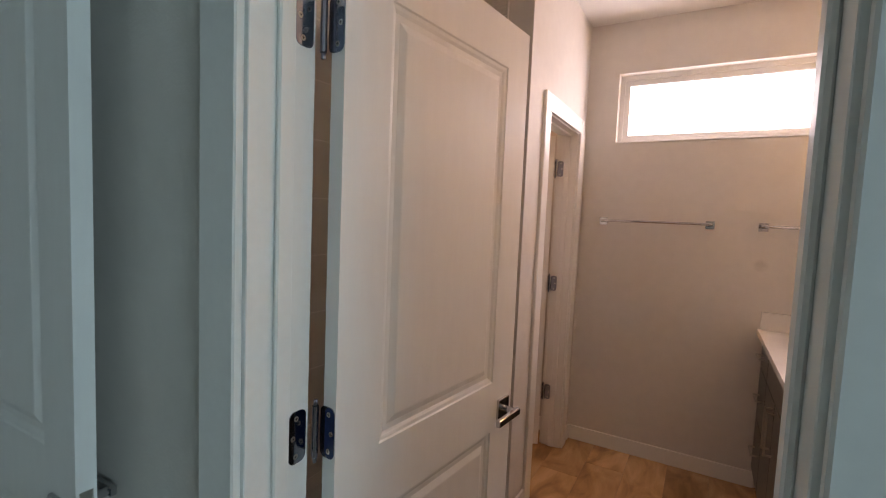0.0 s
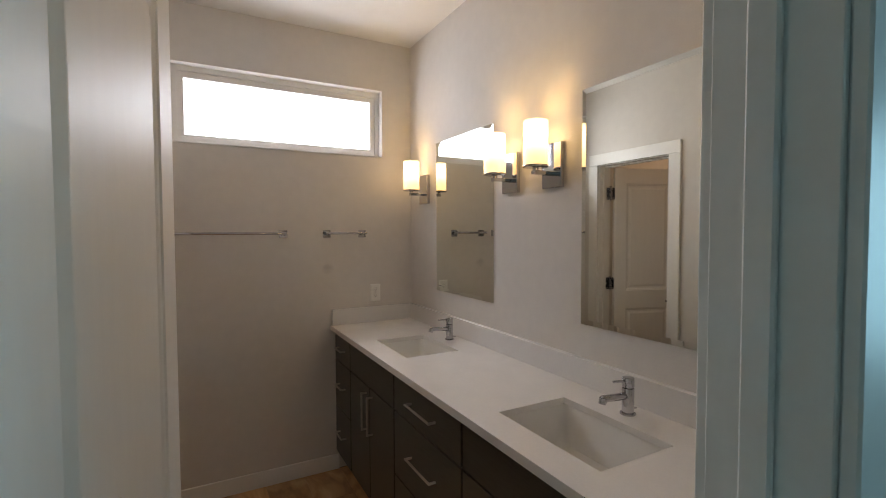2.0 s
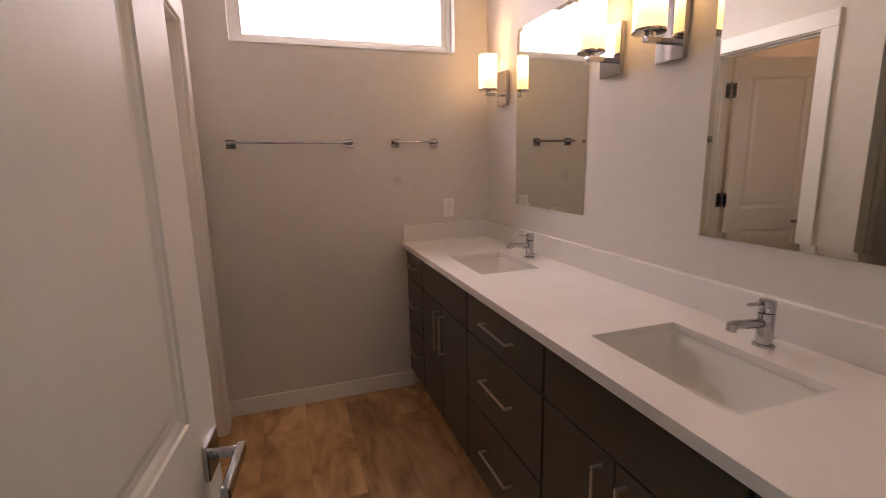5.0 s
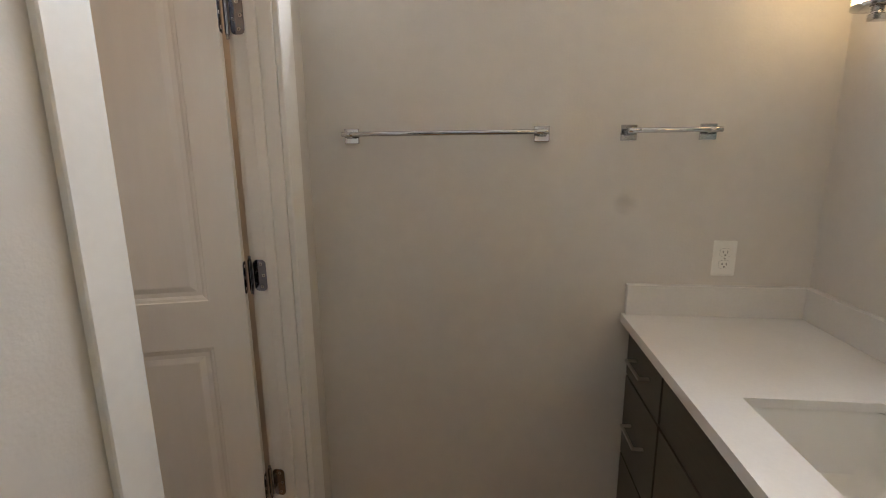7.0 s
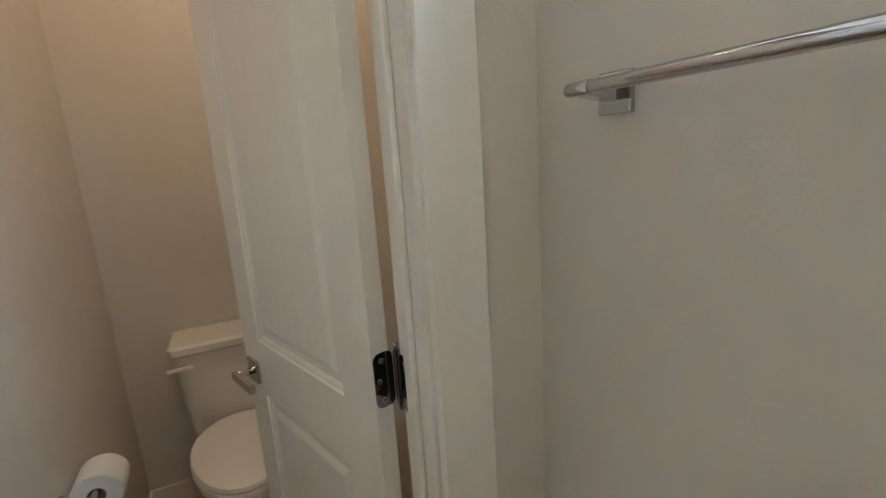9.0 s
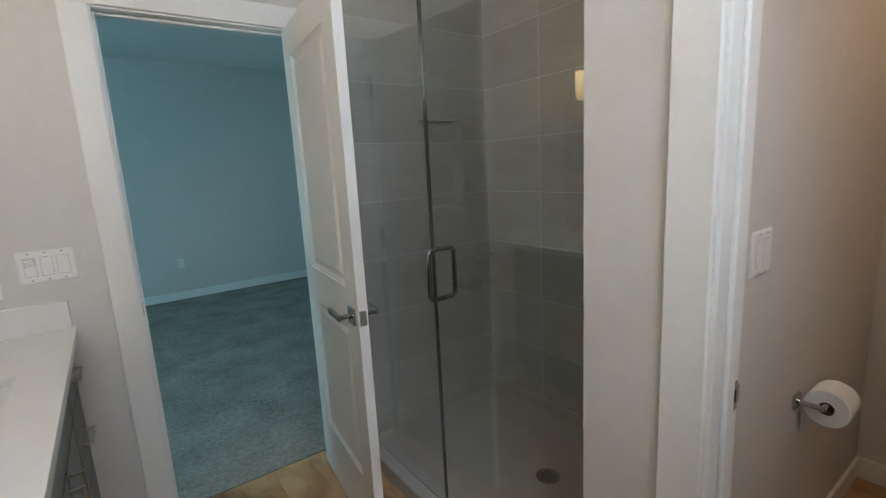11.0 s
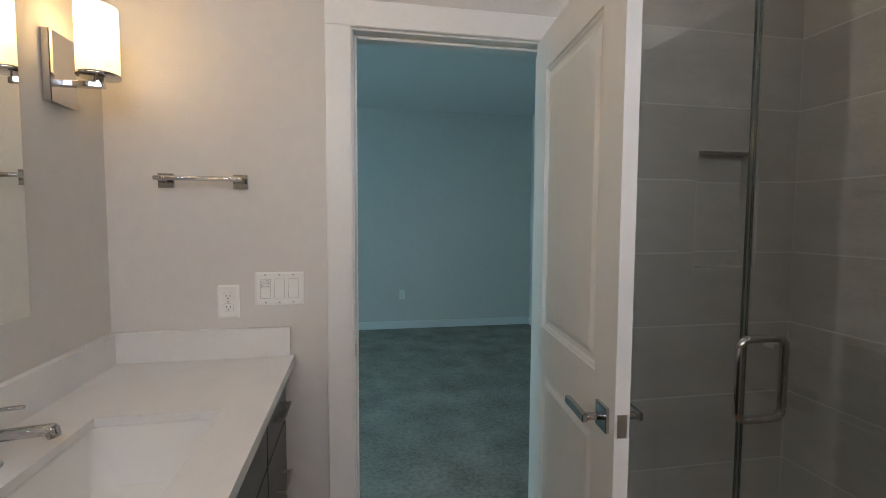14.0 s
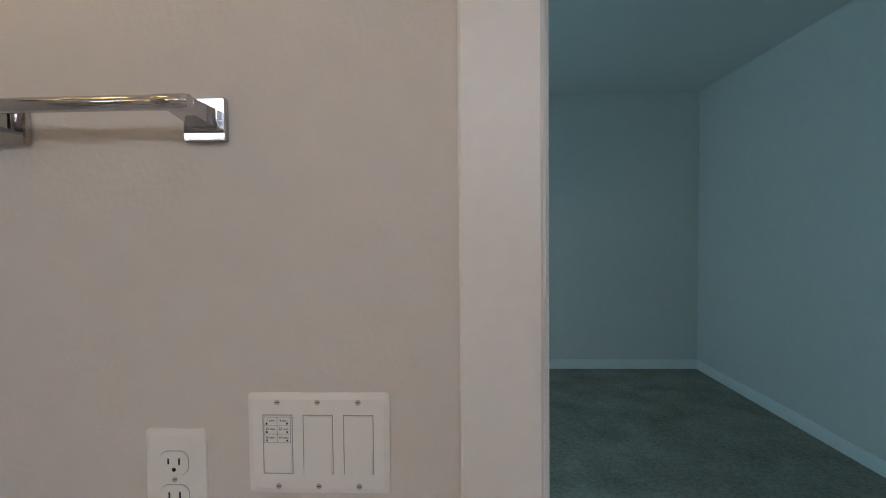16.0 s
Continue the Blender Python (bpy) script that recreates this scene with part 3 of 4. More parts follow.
def pull(parent, a, b):
    """Square bar pull on two posts, a and b on the front plane."""
    bm = bmesh.new()
    a, b = Vector(a), Vector(b)
    d = (b - a).normalized()
    out = Vector((-0.03, 0, 0))
    r = 0.0042
    side = Vector((0, 0, 1)) if abs(d.z) < 0.5 else Vector((0, 1, 0))
    for c in (a + d * 0.006, b - d * 0.006):
        p0, p1 = c, c + out
        box(bm, min(p0.x, p1.x), c.y - r, c.z - r, max(p0.x, p1.x), c.y + r, c.z + r, bevel=0.001)
    lo, hi = a + out, b + out
    box(bm, lo.x - r, min(lo.y, hi.y) - (r if abs(d.z) > 0.5 else 0), min(lo.z, hi.z) - (0 if abs(d.z) > 0.5 else r), lo.x + r,
        max(lo.y, hi.y) + (r if abs(d.z) > 0.5 else 0), max(lo.z, hi.z) + (0 if abs(d.z) > 0.5 else r), bevel=0.0016)
    return part("pull", bm, NICKEL, parent, "satin nickel bar pull")


def front(parent, name, y0, z0, y1, z1):
    g = 0.0035
    return part(name, boxed(FRONT, y0 + g, z0 + g, FRONT + 0.019, y1 - g, z1 - g, bevel=0.0016), CABINET, parent)


for y0, y1, sort in UNITS:
    label = "dark espresso vanity cabinet with three drawers" if sort == "drawers" else "dark espresso sink cabinet with two doors"
    cab = thing("vanity_cabinet", plan(0, 0), label, "cabinet", "vanity cabinets")
    bm = solid(bmesh.new(), (FRONT + 0.0195, FRONT + 0.024, -0.024, -0.006), (y0, y0 + 0.018, y1 - 0.018, y1), (BOT, BOT + 0.018, TOP - 0.004),
               lambda i, j, k: i != 1 or j != 1 or k == 0)
    part("body", bm, CABINET, cab)
    part("toe_kick", boxed(FRONT + 0.075, y0, 0.0, -0.006, y1, BOT), CABINET, cab, "recessed dark toe kick")
    # near-black sheet: shade in the gaps between the fronts, put in as colour
    part("face_gap", boxed(FRONT + 0.0185, y0 + 0.004, BOT + 0.004, FRONT + 0.0195, y1 - 0.004, TOP - 0.006), SHADOWGAP, cab)
    c = (y0 + y1) / 2
    if sort == "drawers":
        half = 0.115 if y1 - y0 > 0.5 else 0.068
        low, mid = (0.435, 0.732)
        for z0, z1, zp in ((mid, TOP - 0.008, 0.823), (low, mid, 0.592), (BOT, low, 0.288)):
            d = front(cab, "drawer_front", y0, z0, y1, z1)
            pull(d, (FRONT, c - half, zp), (FRONT, c + half, zp))
    else:
        front(cab, "false_front", y0, 0.732, y1, TOP - 0.008)
        for ya, yb, yp in ((y0, c, c - 0.042), (c, y1, c + 0.042)):
            d = front(cab, "cabinet_door", ya, BOT, yb, 0.732)
            pull(d, (FRONT, yp, 0.495), (FRONT, yp, 0.700))

# worktop with two undermount cut-outs and splashes
SINKS = ((0.462, 0.897), (1.645, 2.055))
SX0, SX1 = -0.462, -0.176
top = thing("countertop", plan(0, 0, 0.91), "white quartz double vanity top with low splashes", "countertop")
ys = [0.003]
for ya, yb in SINKS:
    ys += [ya - 0.03, ya, yb, yb + 0.03]
ys.append(NORTH - 0.003)
bm = solid(bmesh.new(), (-0.578, SX0 - 0.03, SX0, SX1, SX1 + 0.03, -0.002), ys, (0.008, 0.016, 0.038),
           lambda i, j, k: not (i == 2 and j in (2, 6)) if k else not (i in (1, 2, 3) and j in (1, 2, 3, 5, 6, 7)))
es = [e for e in bm.edges if len(e.link_faces) == 2 and e.calc_face_angle(0) > 1.0]
bmesh.ops.bevel(bm, geom=es, offset=0.0025, segments=2, affect="EDGES", profile=0.5)
part("slab", bm, QUARTZ, top)
part("back_splash", boxed(-0.022, 0.0235, 0.0382, 0.006, NORTH - 0.0235, 0.14, bevel=0.0015, segments=2), QUARTZ, top)
part("side_splash", boxed(-0.566, -0.006, 0.0382, 0.006, 0.023, 0.14, bevel=0.0015, segments=2), QUARTZ, top)
part("side_splash", boxed(-0.566, NORTH - 0.023, 0.0382, 0.006, NORTH + 0.006, 0.14, bevel=0.0015, segments=2), QUARTZ, top)

for (y0, y1), tap in zip(SINKS, (0.682, 1.875)):
    c = (y0 + y1) / 2
    sk = thing("undermount_sink", plan(0, c, 0.91), "white rectangular undermount ceramic basin", "sink", "vanity sinks")
    h = (y1 - y0) / 2 + 0.004
    a0, a1 = SX0 - 0.004, SX1 + 0.004
    loops = [round_rect(a0 - 0.012, -h - 0.012, a1 + 0.012, h + 0.012, 0.03, 0.014), round_rect(a0, -h, a1, h, 0.022, 0.014), round_rect(a0 + 0.003, -h + 0.003, a1 - 0.003, h - 0.003, 0.026, 0.008),
             round_rect(a0 + 0.007, -h + 0.008, a1 - 0.007, h - 0.008, 0.032, -0.05), round_rect(a0 + 0.012, -h + 0.014, a1 - 0.012, h - 0.014, 0.038, -0.100),
             round_rect(a0 + 0.022, -h + 0.026, a1 - 0.022, h - 0.026, 0.045, -0.120), round_rect(a0 + 0.045, -h + 0.055, a1 - 0.045, h - 0.055, 0.05, -0.130), round_rect(a0 + 0.10, -h + 0.16, a1 - 0.10, h - 0.16, 0.03, -0.136)]
    part("basin", loft(bmesh.new(), loops, cap0=False), CERAMIC, sk, rounded=True)
    cx = (a0 + a1) / 2
    part("drain", tube(bmesh.new(), (cx, 0, -0.137), (cx, 0, -0.128), 0.022, n=24, bevel=0.002), CHROME, sk, "chrome drain", True)

    f = thing("faucet", plan(-0.102, tap - 0.003, 0.948), "chrome single-lever basin faucet", "faucet", "vanity faucets")
    part("base_ring", tube(bmesh.new(), (0, 0, 0), (0, 0, 0.006), 0.0255, n=28, bevel=0.002), CHROME, f, rounded=True)
    body = part("body", tube(bmesh.new(), (0, 0, 0.0), (0, 0, 0.088), 0.0195, n=28, bevel=0.001), CHROME, f, rounded=True)
    part("cap", tube(bmesh.new(), (0, 0, 0.0895), (0, 0, 0.122), 0.0195, n=28, bevel=0.003), CHROME, f, rounded=True)
    bm = tube(bmesh.new(), (-0.008, 0, 0.062), (-0.118, 0, 0.070), 0.0118, n=20, bevel=0.001)
    tube(bm, (-0.113, 0, 0.073), (-0.118, 0, 0.054), 0.0125, 0.0118, n=20, bevel=0.001)
    part("spout", bm, CHROME, f, rounded=True)
    part("lever", tube(bmesh.new(), (0.0, 0, 0.112), (-0.07, 0, 0.117), 0.0042, n=12, bevel=0.001), CHROME, f, rounded=True)
    part("lift_rod", tube(bmesh.new(), (0.018, 0, 0.012), (0.040, 0, 0.014), 0.003, n=10), CHROME, f, rounded=True)

# mirrors
for y0, y1 in ((0.379, 0.985), (1.587, 2.207)):
    mr = thing("wall_mirror", plan(-0.002, (y0 + y1) / 2, 1.183), "tall frameless wall mirror with polished edges above the vanity", "mirror", "vanity mirrors")
    h, z1 = (y1 - y0) / 2, 0.91

    def ring(i, x):
        return [(x, -h + i, i), (x, h - i, i), (x, h - i, z1 - i), (x, -h + i, z1 - i)]
    part("mirror_glass", loft(bmesh.new(), [ring(0, 0), ring(0, -0.0035), ring(0.020, -0.0046), ring(0.0201, -0.00461)]), MIRROR, mr)
    if y0 > 1:
        part("maker_mark", boxed(-0.0052, h - 0.062, 0.030, -0.0044, h - 0.030, 0.035), SEAM, mr, "tiny pale printed maker's mark")

# sconces
for y in (0.230, 1.143, 1.433, 2.362):
    s = thing("wall_sconce", plan(0, y, 1.728), "lit chrome wall sconce with an opal glass cylinder", "wall lamp", "vanity sconces")
    part("back_plate", boxed(-0.022, -0.058, 0, -0.001, 0.058, 0.187, bevel=0.002), CHROME, s)
    bm = boxed(-0.118, -0.012, 0.052, -0.022, 0.012, 0.068, bevel=0.0015)
    part("arm", bm, CHROME, s)
    cup = part("cup", tube(bmesh.new(), (-0.105, 0, 0.066), (-0.105, 0, 0.082), 0.012, n=20), CHROME, s, rounded=True)
    part("ring", tube(bmesh.new(), (-0.105, 0, 0.080), (-0.105, 0, 0.0895), 0.0525, n=36, bevel=0.002), CHROME, cup, rounded=True)
    n = 40
    bm = bmesh.new()

    def circle(r, z):
        return [(r * math.cos(2 * math.pi * i / n), r * math.sin(2 * math.pi * i / n), z) for i in range(n)]
    loft(bm, [circle(0.046, 0.002), circle(0.050, 0.0), circle(0.050, 0.178), circle(0.048, 0.18), circle(0.046, 0.178), circle(0.046, 0.004)], cap0=True, cap1=False)
    sh = part("shade", bm, OPAL, s, "glowing opal glass cylinder shade", True)
    sh.location = (-0.105, 0, 0.0895)
    bm = bmesh.new()
    bmesh.ops.create_uvsphere(bm, u_segments=16, v_segments=10, radius=0.024, matrix=Matrix.Translation((-0.105, 0, 0.205)))
    tube(bm, (-0.105, 0, 0.0945), (-0.105, 0, 0.186), 0.014, n=14)
    part("bulb", bm, BULB, s, "lit frosted bulb", True)

# towel bars: local x along the wall, y out of it


def towel_bar(m, length, label):
    t = thing("towel_bar", m, label, "towel bar", "towel bars")
    h = length / 2 - 0.024
    for s in (-1, 1):
        p = part("mount", boxed(s * h - 0.024, 0.001, -0.024, s * h + 0.024, 0.010, 0.024, bevel=0.0015), CHROME, t)
        bm = bmesh.new()
        loft(bm, [[(s * h + dx * w, yy, dz * k + 0.001 + yy * 0.07) for dx, dz in ((-1, -1), (1, -1), (1, 1), (-1, 1))] for w, k, yy in ((0.0135, 0.0105, 0.0095), (0.0125, 0.0100, 0.014), (0.0100, 0.0085, 0.052), (0.0090, 0.0070, 0.062))])
        part("post", bm, CHROME, p)
    for s in (-1, 1):
        part("collar", tube(bmesh.new(), (s * (h - 0.020), 0.062, 0.0045), (s * (h + 0.010), 0.062, 0.0045), 0.0081, n=20, bevel=0.0006), CHROME, t, rounded=True)
    part("bar", tube(bmesh.new(), (-h - 0.016, 0.062, 0.0045), (h + 0.016, 0.062, 0.0045), 0.0076, n=20, bevel=0.001), CHROME, t, rounded=True)


towel_bar(plan((-1.500 - 0.835) / 2, NORTH, 1.536, 180), 0.665, "long chrome towel bar on square mounts")
towel_bar(plan((-0.617 - 0.335) / 2, NORTH, 1.536, 180), 0.282, "short chrome hand towel bar on square mounts")
towel_bar(plan((-0.158 - 0.436) / 2, 0, 1.549, 0), 0.278, "short chrome hand towel bar beside the door")

# wall plates: local x along the wall, y out of it


MINUTES = (("1", "5"), ("10", "20"), ("30", "60"))


def word(text, parent, x, y, z, size=0.0040):
    """Small printed word that reads from the +y side."""
    cu = bpy.data.curves.new("word", "FONT")
    cu.body, cu.size, cu.align_x, cu.align_y, cu.extrude = text, size, "CENTER", "CENTER", 0.0001
    tmp = bpy.data.objects.new("word", cu)
    me = bpy.data.meshes.new_from_object(tmp)
    bpy.data.objects.remove(tmp)
    me.transform(pose(x, y, z, 90, 0, 180))
    me.materials.append(BLACK)
    ob = new("word", me)
    ob.parent = parent
    return tagged(ob)


def wall_plate(name, m, gangs, label, category, kindof):
    t = thing(name, m, label, category, "wall plates")
    w = 0.070 + 0.046 * (gangs - 1)
    bm = bmesh.new()
    hw, hh = w / 2, 0.0575

    def ring(i, y):
        return [(x, y, z) for x, z, _ in round_rect(-hw + i, -hh + i, hw - i, hh - i, 0.004, 0, 3)]
    loft(bm, [ring(0, 0.0), ring(0, 0.0028), ring(0.0012, 0.0036), ring(0.0062, 0.0058), ring(0.0066, 0.0059)])
    part("plate", bm, PLASTIC, t)
    for g in range(gangs):
        x = (g - (gangs - 1) / 2) * 0.046
        for z in ((0.0,) if kindof == "outlet" else (-0.048, 0.048)):
            s = part("screw", tube(bmesh.new(), (x, 0.0055, z), (x, 0.0066, z), 0.0032, n=12), NICKEL, t)
            part("slot", boxed(x - 0.0024, 0.0065, z - 0.0004, x + 0.0024, 0.0068, z + 0.0004), BLACK, s)
        if kindof == "outlet":
            for z in (-0.0195, 0.0195):
                part("seam", loft(bmesh.new(), [[(x + a, y, z + b) for a, b, _ in round_rect(-0.0171, -0.0141, 0.0171, 0.0141, 0.0104, 0)] for y in (0.005, 0.0062)]), SEAM, t)
                f = part("receptacle", loft(bmesh.new(), [[(x + a, y, z + b) for a, b, _ in round_rect(-0.0165, -0.0135, 0.0165, 0.0135, 0.010, 0)] for y in (0.005, 0.0072)]), PLASTIC, t)
                for dx, hgt in ((-0.0063, 0.0040), (0.0063, 0.0033)):
                    part("slot", boxed(x + dx - 0.001, 0.007, z + 0.002 - hgt, x + dx + 0.001, 0.0075, z + 0.002 + hgt), BLACK, f)
                part("ground_hole", tube(bmesh.new(), (x, 0.007, z - 0.0075), (x, 0.0075, z - 0.0075), 0.0024, n=10), BLACK, f)
        else:
            part("surround", solid(bmesh.new(), (x - 0.0172, x - 0.0162, x + 0.0162, x + 0.0172), (0.0052, 0.0064), (-0.034, -0.033, 0.033, 0.034), lambda i, j, k: not (i == 1 and k == 1)), SEAM, t)
            if kindof == "timer" and g == gangs - 1:
                r = part("timer_switch", boxed(x - 0.0155, 0.005, -0.0325, x + 0.0155, 0.0072, 0.0325, bevel=0.0008), PLASTIC, t, "push-button fan timer switch")
                part("button_bed", boxed(x - 0.0152, 0.0070, 0.0022, x + 0.0152, 0.0075, 0.0318), SEAM, r)
                for i in range(2):
                    for j in range(3):
                        bx, bz = x - 0.0075 + i * 0.015, 0.0268 - j * 0.0097
                        b = part("button", boxed(bx - 0.0072, 0.0068, bz - 0.0046, bx + 0.0072, 0.0081, bz + 0.0046, bevel=0.0005), PLASTIC, r)
                        word(MINUTES[j][1 - i] + " min", b, bx, 0.0082, bz + 0.0012)
                        dot = bx + (0.0042 if i else -0.0042)
                        part("indicator", tube(bmesh.new(), (dot, 0.0079, bz - 0.0022), (dot, 0.0084, bz - 0.0022), 0.0012, n=10), BLACK, b)
            else:
                bm = bmesh.new()
                loft(bm, [[(x - 0.0155, 0.005, z), (x + 0.0155, 0.005, z), (x + 0.0155, yy, z), (x - 0.0155, yy, z)] for z, yy in ((-0.0325, 0.0095), (0.0, 0.0068), (0.0325, 0.0074))])
                part("rocker", bm, PLASTIC, t)
    return t


wall_plate("outlet", plan(-0.269, NORTH, 1.140, 180), 1, "white duplex outlet above the side splash", "outlet", "outlet")
wall_plate("outlet", plan(-0.364, 0, 1.142, 0), 1, "white duplex outlet beside the switches", "outlet", "outlet")
wall_plate("switch_plate", plan(-0.531, 0, 1.184, 0), 3, "white three-gang plate with fan timer and two rockers", "light switch", "timer")
wall_plate("switch_plate", plan(-2.021, TOILET_S, 1.208, 0), 2, "white two-gang rocker switch plate in the toilet room", "light switch", "switch")
wall_plate("switch_plate", plan(0.34, -0.13, 1.225, 180), 2, "white rocker switch plate on the bedroom wall", "light switch", "switch")
wall_plate("outlet", plan(0.172, -0.13, 0.575, 180), 1, "white outlet low on the bedroom wall", "outlet", "outlet")
wall_plate("outlet", plan(-0.40, -0.13, 0.575, 180), 1, "white outlet low on the bedroom wall", "outlet", "outlet")
wall_plate("outlet", plan(-1.36, BED_S, 0.45, 0), 1, "white outlet low on the far bedroom wall", "outlet", "outlet")

# ---- toilet room ----
toi = thing("toilet", plan(TOILET_X, 2.112, 0), "white two-piece ceramic toilet with its lid down", "toilet")


def egg(cx, a0, a1, b, z, n=36):
    """Egg outline: a0 behind cx, a1 ahead of it, half width b."""
    return [(cx + (a1 if math.cos(q) > 0 else a0) * math.cos(q), b * math.sin(q), z) for q in (2 * math.pi * i / n for i in range(n))]


bm = bmesh.new()
loft(bm, [round_rect(0.04, -0.165, 0.185, 0.165, 0.05, 0.380), round_rect(0.025, -0.188, 0.200, 0.188, 0.05, 0.402), round_rect(0.016, -0.202, 0.211, 0.202, 0.045, 0.60), round_rect(0.014, -0.209, 0.216, 0.209, 0.04, 0.756)])
part("tank", bm, CERAMIC, toi, rounded=True)
bm = bmesh.new()
loft(bm, [round_rect(0.010, -0.214, 0.224, 0.214, 0.035, 0.757), round_rect(0.004, -0.222, 0.234, 0.222, 0.035, 0.766), round_rect(0.004, -0.222, 0.234, 0.222, 0.035, 0.792), round_rect(0.014, -0.212, 0.224, 0.212, 0.035, 0.803)])
part("tank_lid", bm, CERAMIC, toi, rounded=True)
fl = part("flush_lever", tube(bmesh.new(), (0.213, -0.155, 0.712), (0.228, -0.155, 0.712), 0.011, n=14, bevel=0.002), PLASTIC, toi, "white flush lever", True)
part("lever_arm", boxed(0.226, -0.232, 0.704, 0.238, -0.145, 0.720, bevel=0.003), PLASTIC, fl)
bm = bmesh.new()
loft(bm, [egg(0.30, 0.20, 0.21, 0.115, 0.0), egg(0.30, 0.20, 0.21, 0.11, 0.03), egg(0.32, 0.20, 0.18, 0.09, 0.14), egg(0.36, 0.22, 0.24, 0.125, 0.25), egg(0.40, 0.25, 0.31, 0.175, 0.36), egg(0.41, 0.25, 0.315, 0.185, 0.40), egg(0.41, 0.25, 0.31, 0.180, 0.415)])
part("bowl", bm, CERAMIC, toi, rounded=True)
part("deck", boxed(0.03, -0.17, 0.30, 0.24, 0.17, 0.392, bevel=0.02, segments=3), CERAMIC, toi, rounded=True)
bm = bmesh.new()
loft(bm, [egg(0.42, 0.21, 0.305, 0.182, 0.417), egg(0.42, 0.215, 0.31, 0.187, 0.424), egg(0.42, 0.215, 0.31, 0.187, 0.434), egg(0.42, 0.21, 0.305, 0.182, 0.440)])
part("seat", bm, PLASTIC, toi, rounded=True)
bm = bmesh.new()
loft(bm, [egg(0.42, 0.205, 0.30, 0.178, 0.442), egg(0.42, 0.215, 0.308, 0.186, 0.448), egg(0.42, 0.21, 0.303, 0.181, 0.460), egg(0.42, 0.15, 0.23, 0.13, 0.466)])
part("lid", bm, PLASTIC, toi, rounded=True)
for s in (-1, 1):
    part("lid_hinge", tube(bmesh.new(), (0.225, s * 0.07 - 0.02, 0.44), (0.225, s * 0.07 + 0.02, 0.44), 0.012, n=14, bevel=0.003), PLASTIC, toi, rounded=True)

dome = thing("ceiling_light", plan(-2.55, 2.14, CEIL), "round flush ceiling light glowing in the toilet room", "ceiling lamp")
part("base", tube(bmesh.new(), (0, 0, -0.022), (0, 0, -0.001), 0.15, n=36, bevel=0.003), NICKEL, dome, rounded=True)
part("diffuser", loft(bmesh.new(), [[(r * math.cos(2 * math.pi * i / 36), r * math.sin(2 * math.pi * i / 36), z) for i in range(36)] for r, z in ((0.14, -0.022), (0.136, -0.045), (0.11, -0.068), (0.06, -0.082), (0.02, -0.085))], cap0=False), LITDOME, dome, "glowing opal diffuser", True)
hold = thing("toilet_roll_holder", plan(-2.372, TOILET_S, 0.684), "chrome single-post toilet roll holder", "roll holder")
part("mount", boxed(-0.024, 0.001, -0.024, 0.024, 0.010, 0.024, bevel=0.0015), CHROME, hold)
bm = tube(bmesh.new(), (0, 0.008, 0), (0, 0.075, 0), 0.008, n=14)
tube(bm, (0.008, 0.072, 0), (-0.145, 0.072, 0), 0.0075, n=14, bevel=0.001)
part("arm", bm, CHROME, hold, rounded=True)
roll = thing("toilet_roll", plan(-2.452, TOILET_S + 0.072, 0.673), "full roll of white toilet paper", "toilet roll")
bm = bmesh.new()


def rim(r, x, n=40):
    return [(x, r * math.cos(2 * math.pi * i / n), r * math.sin(2 * math.pi * i / n)) for i in range(n)]


loft(bm, [rim(0.021, -0.05), rim(0.056, -0.051), rim(0.059, -0.048), rim(0.059, 0.048), rim(0.056, 0.051), rim(0.021, 0.05)], cap0=False, cap1=False)
part("paper", bm, PAPER, roll, rounded=True)
part("core", loft(bmesh.new(), [rim(0.021, -0.05), rim(0.021, 0.05), rim(0.0195, 0.05), rim(0.0195, -0.05), rim(0.021, -0.05)], cap0=False, cap1=False), material("brown_card", (0.28, 0.19, 0.11), 0.9), roll, "brown card core", True)
part("loose_sheet", boxed(-0.049, -0.0605, -0.10, 0.049, -0.0592, 0.0), PAPER, roll)

# ---- shower ----
structure("shower_pan", boxed(SHOWER_X, 0.0, 0.0, WEST - 0.10, SHOWER_Y, 0.022), PAN, "pale grey shower floor", "shower floor")
structure("shower_curb", boxed(WEST - 0.10, 0.003, 0.0, WEST + 0.004, SHOWER_Y - 0.002, 0.075, bevel=0.004), PAN, "pale low curb under the shower glass", "curb")
dr = thing("shower_drain", plan(-2.20, 0.846, 0.022), "round brushed metal shower drain", "drain")
part("rim", tube(bmesh.new(), (0, 0, 0), (0, 0, 0.003), 0.055, n=32, bevel=0.001), DARKMETAL, dr, rounded=True)
for i in range(-2, 3):
    part("slot", boxed(-0.03, i * 0.014 - 0.003, 0.0025, 0.03, i * 0.014 + 0.003, 0.0036), BLACK, dr)

GTOP = 2.295
fixed = thing("shower_glass_panel", plan(GLASS_X, 0.012, 0.077), "fixed clear frameless shower glass panel", "shower screen")
p = part("glass", boxed(-0.005, 0.0, 0.0, 0.005, 0.733, GTOP - 0.077, bevel=0.0008), GLASS, fixed)
p.visible_shadow = False
part("polished_edge", boxed(-0.0045, 0.7333, 0.001, 0.0045, 0.7345, GTOP - 0.078), EDGE, p, "pale green polished edge")
for z in (0.29, 2.02):
    part("clip", boxed(-0.013, -0.011, z - 0.024, 0.013, 0.036, z + 0.024, bevel=0.002), CHROME, fixed, "square chrome glass clip")
sd = thing("shower_glass_door", plan(GLASS_X, 0.749, 0.083), "clear frameless shower glass door with a looped pull", "shower door")
p = part("glass", boxed(-0.005, 0.0, 0.0, 0.005, 0.700, GTOP - 0.083, bevel=0.0008), GLASS, sd)
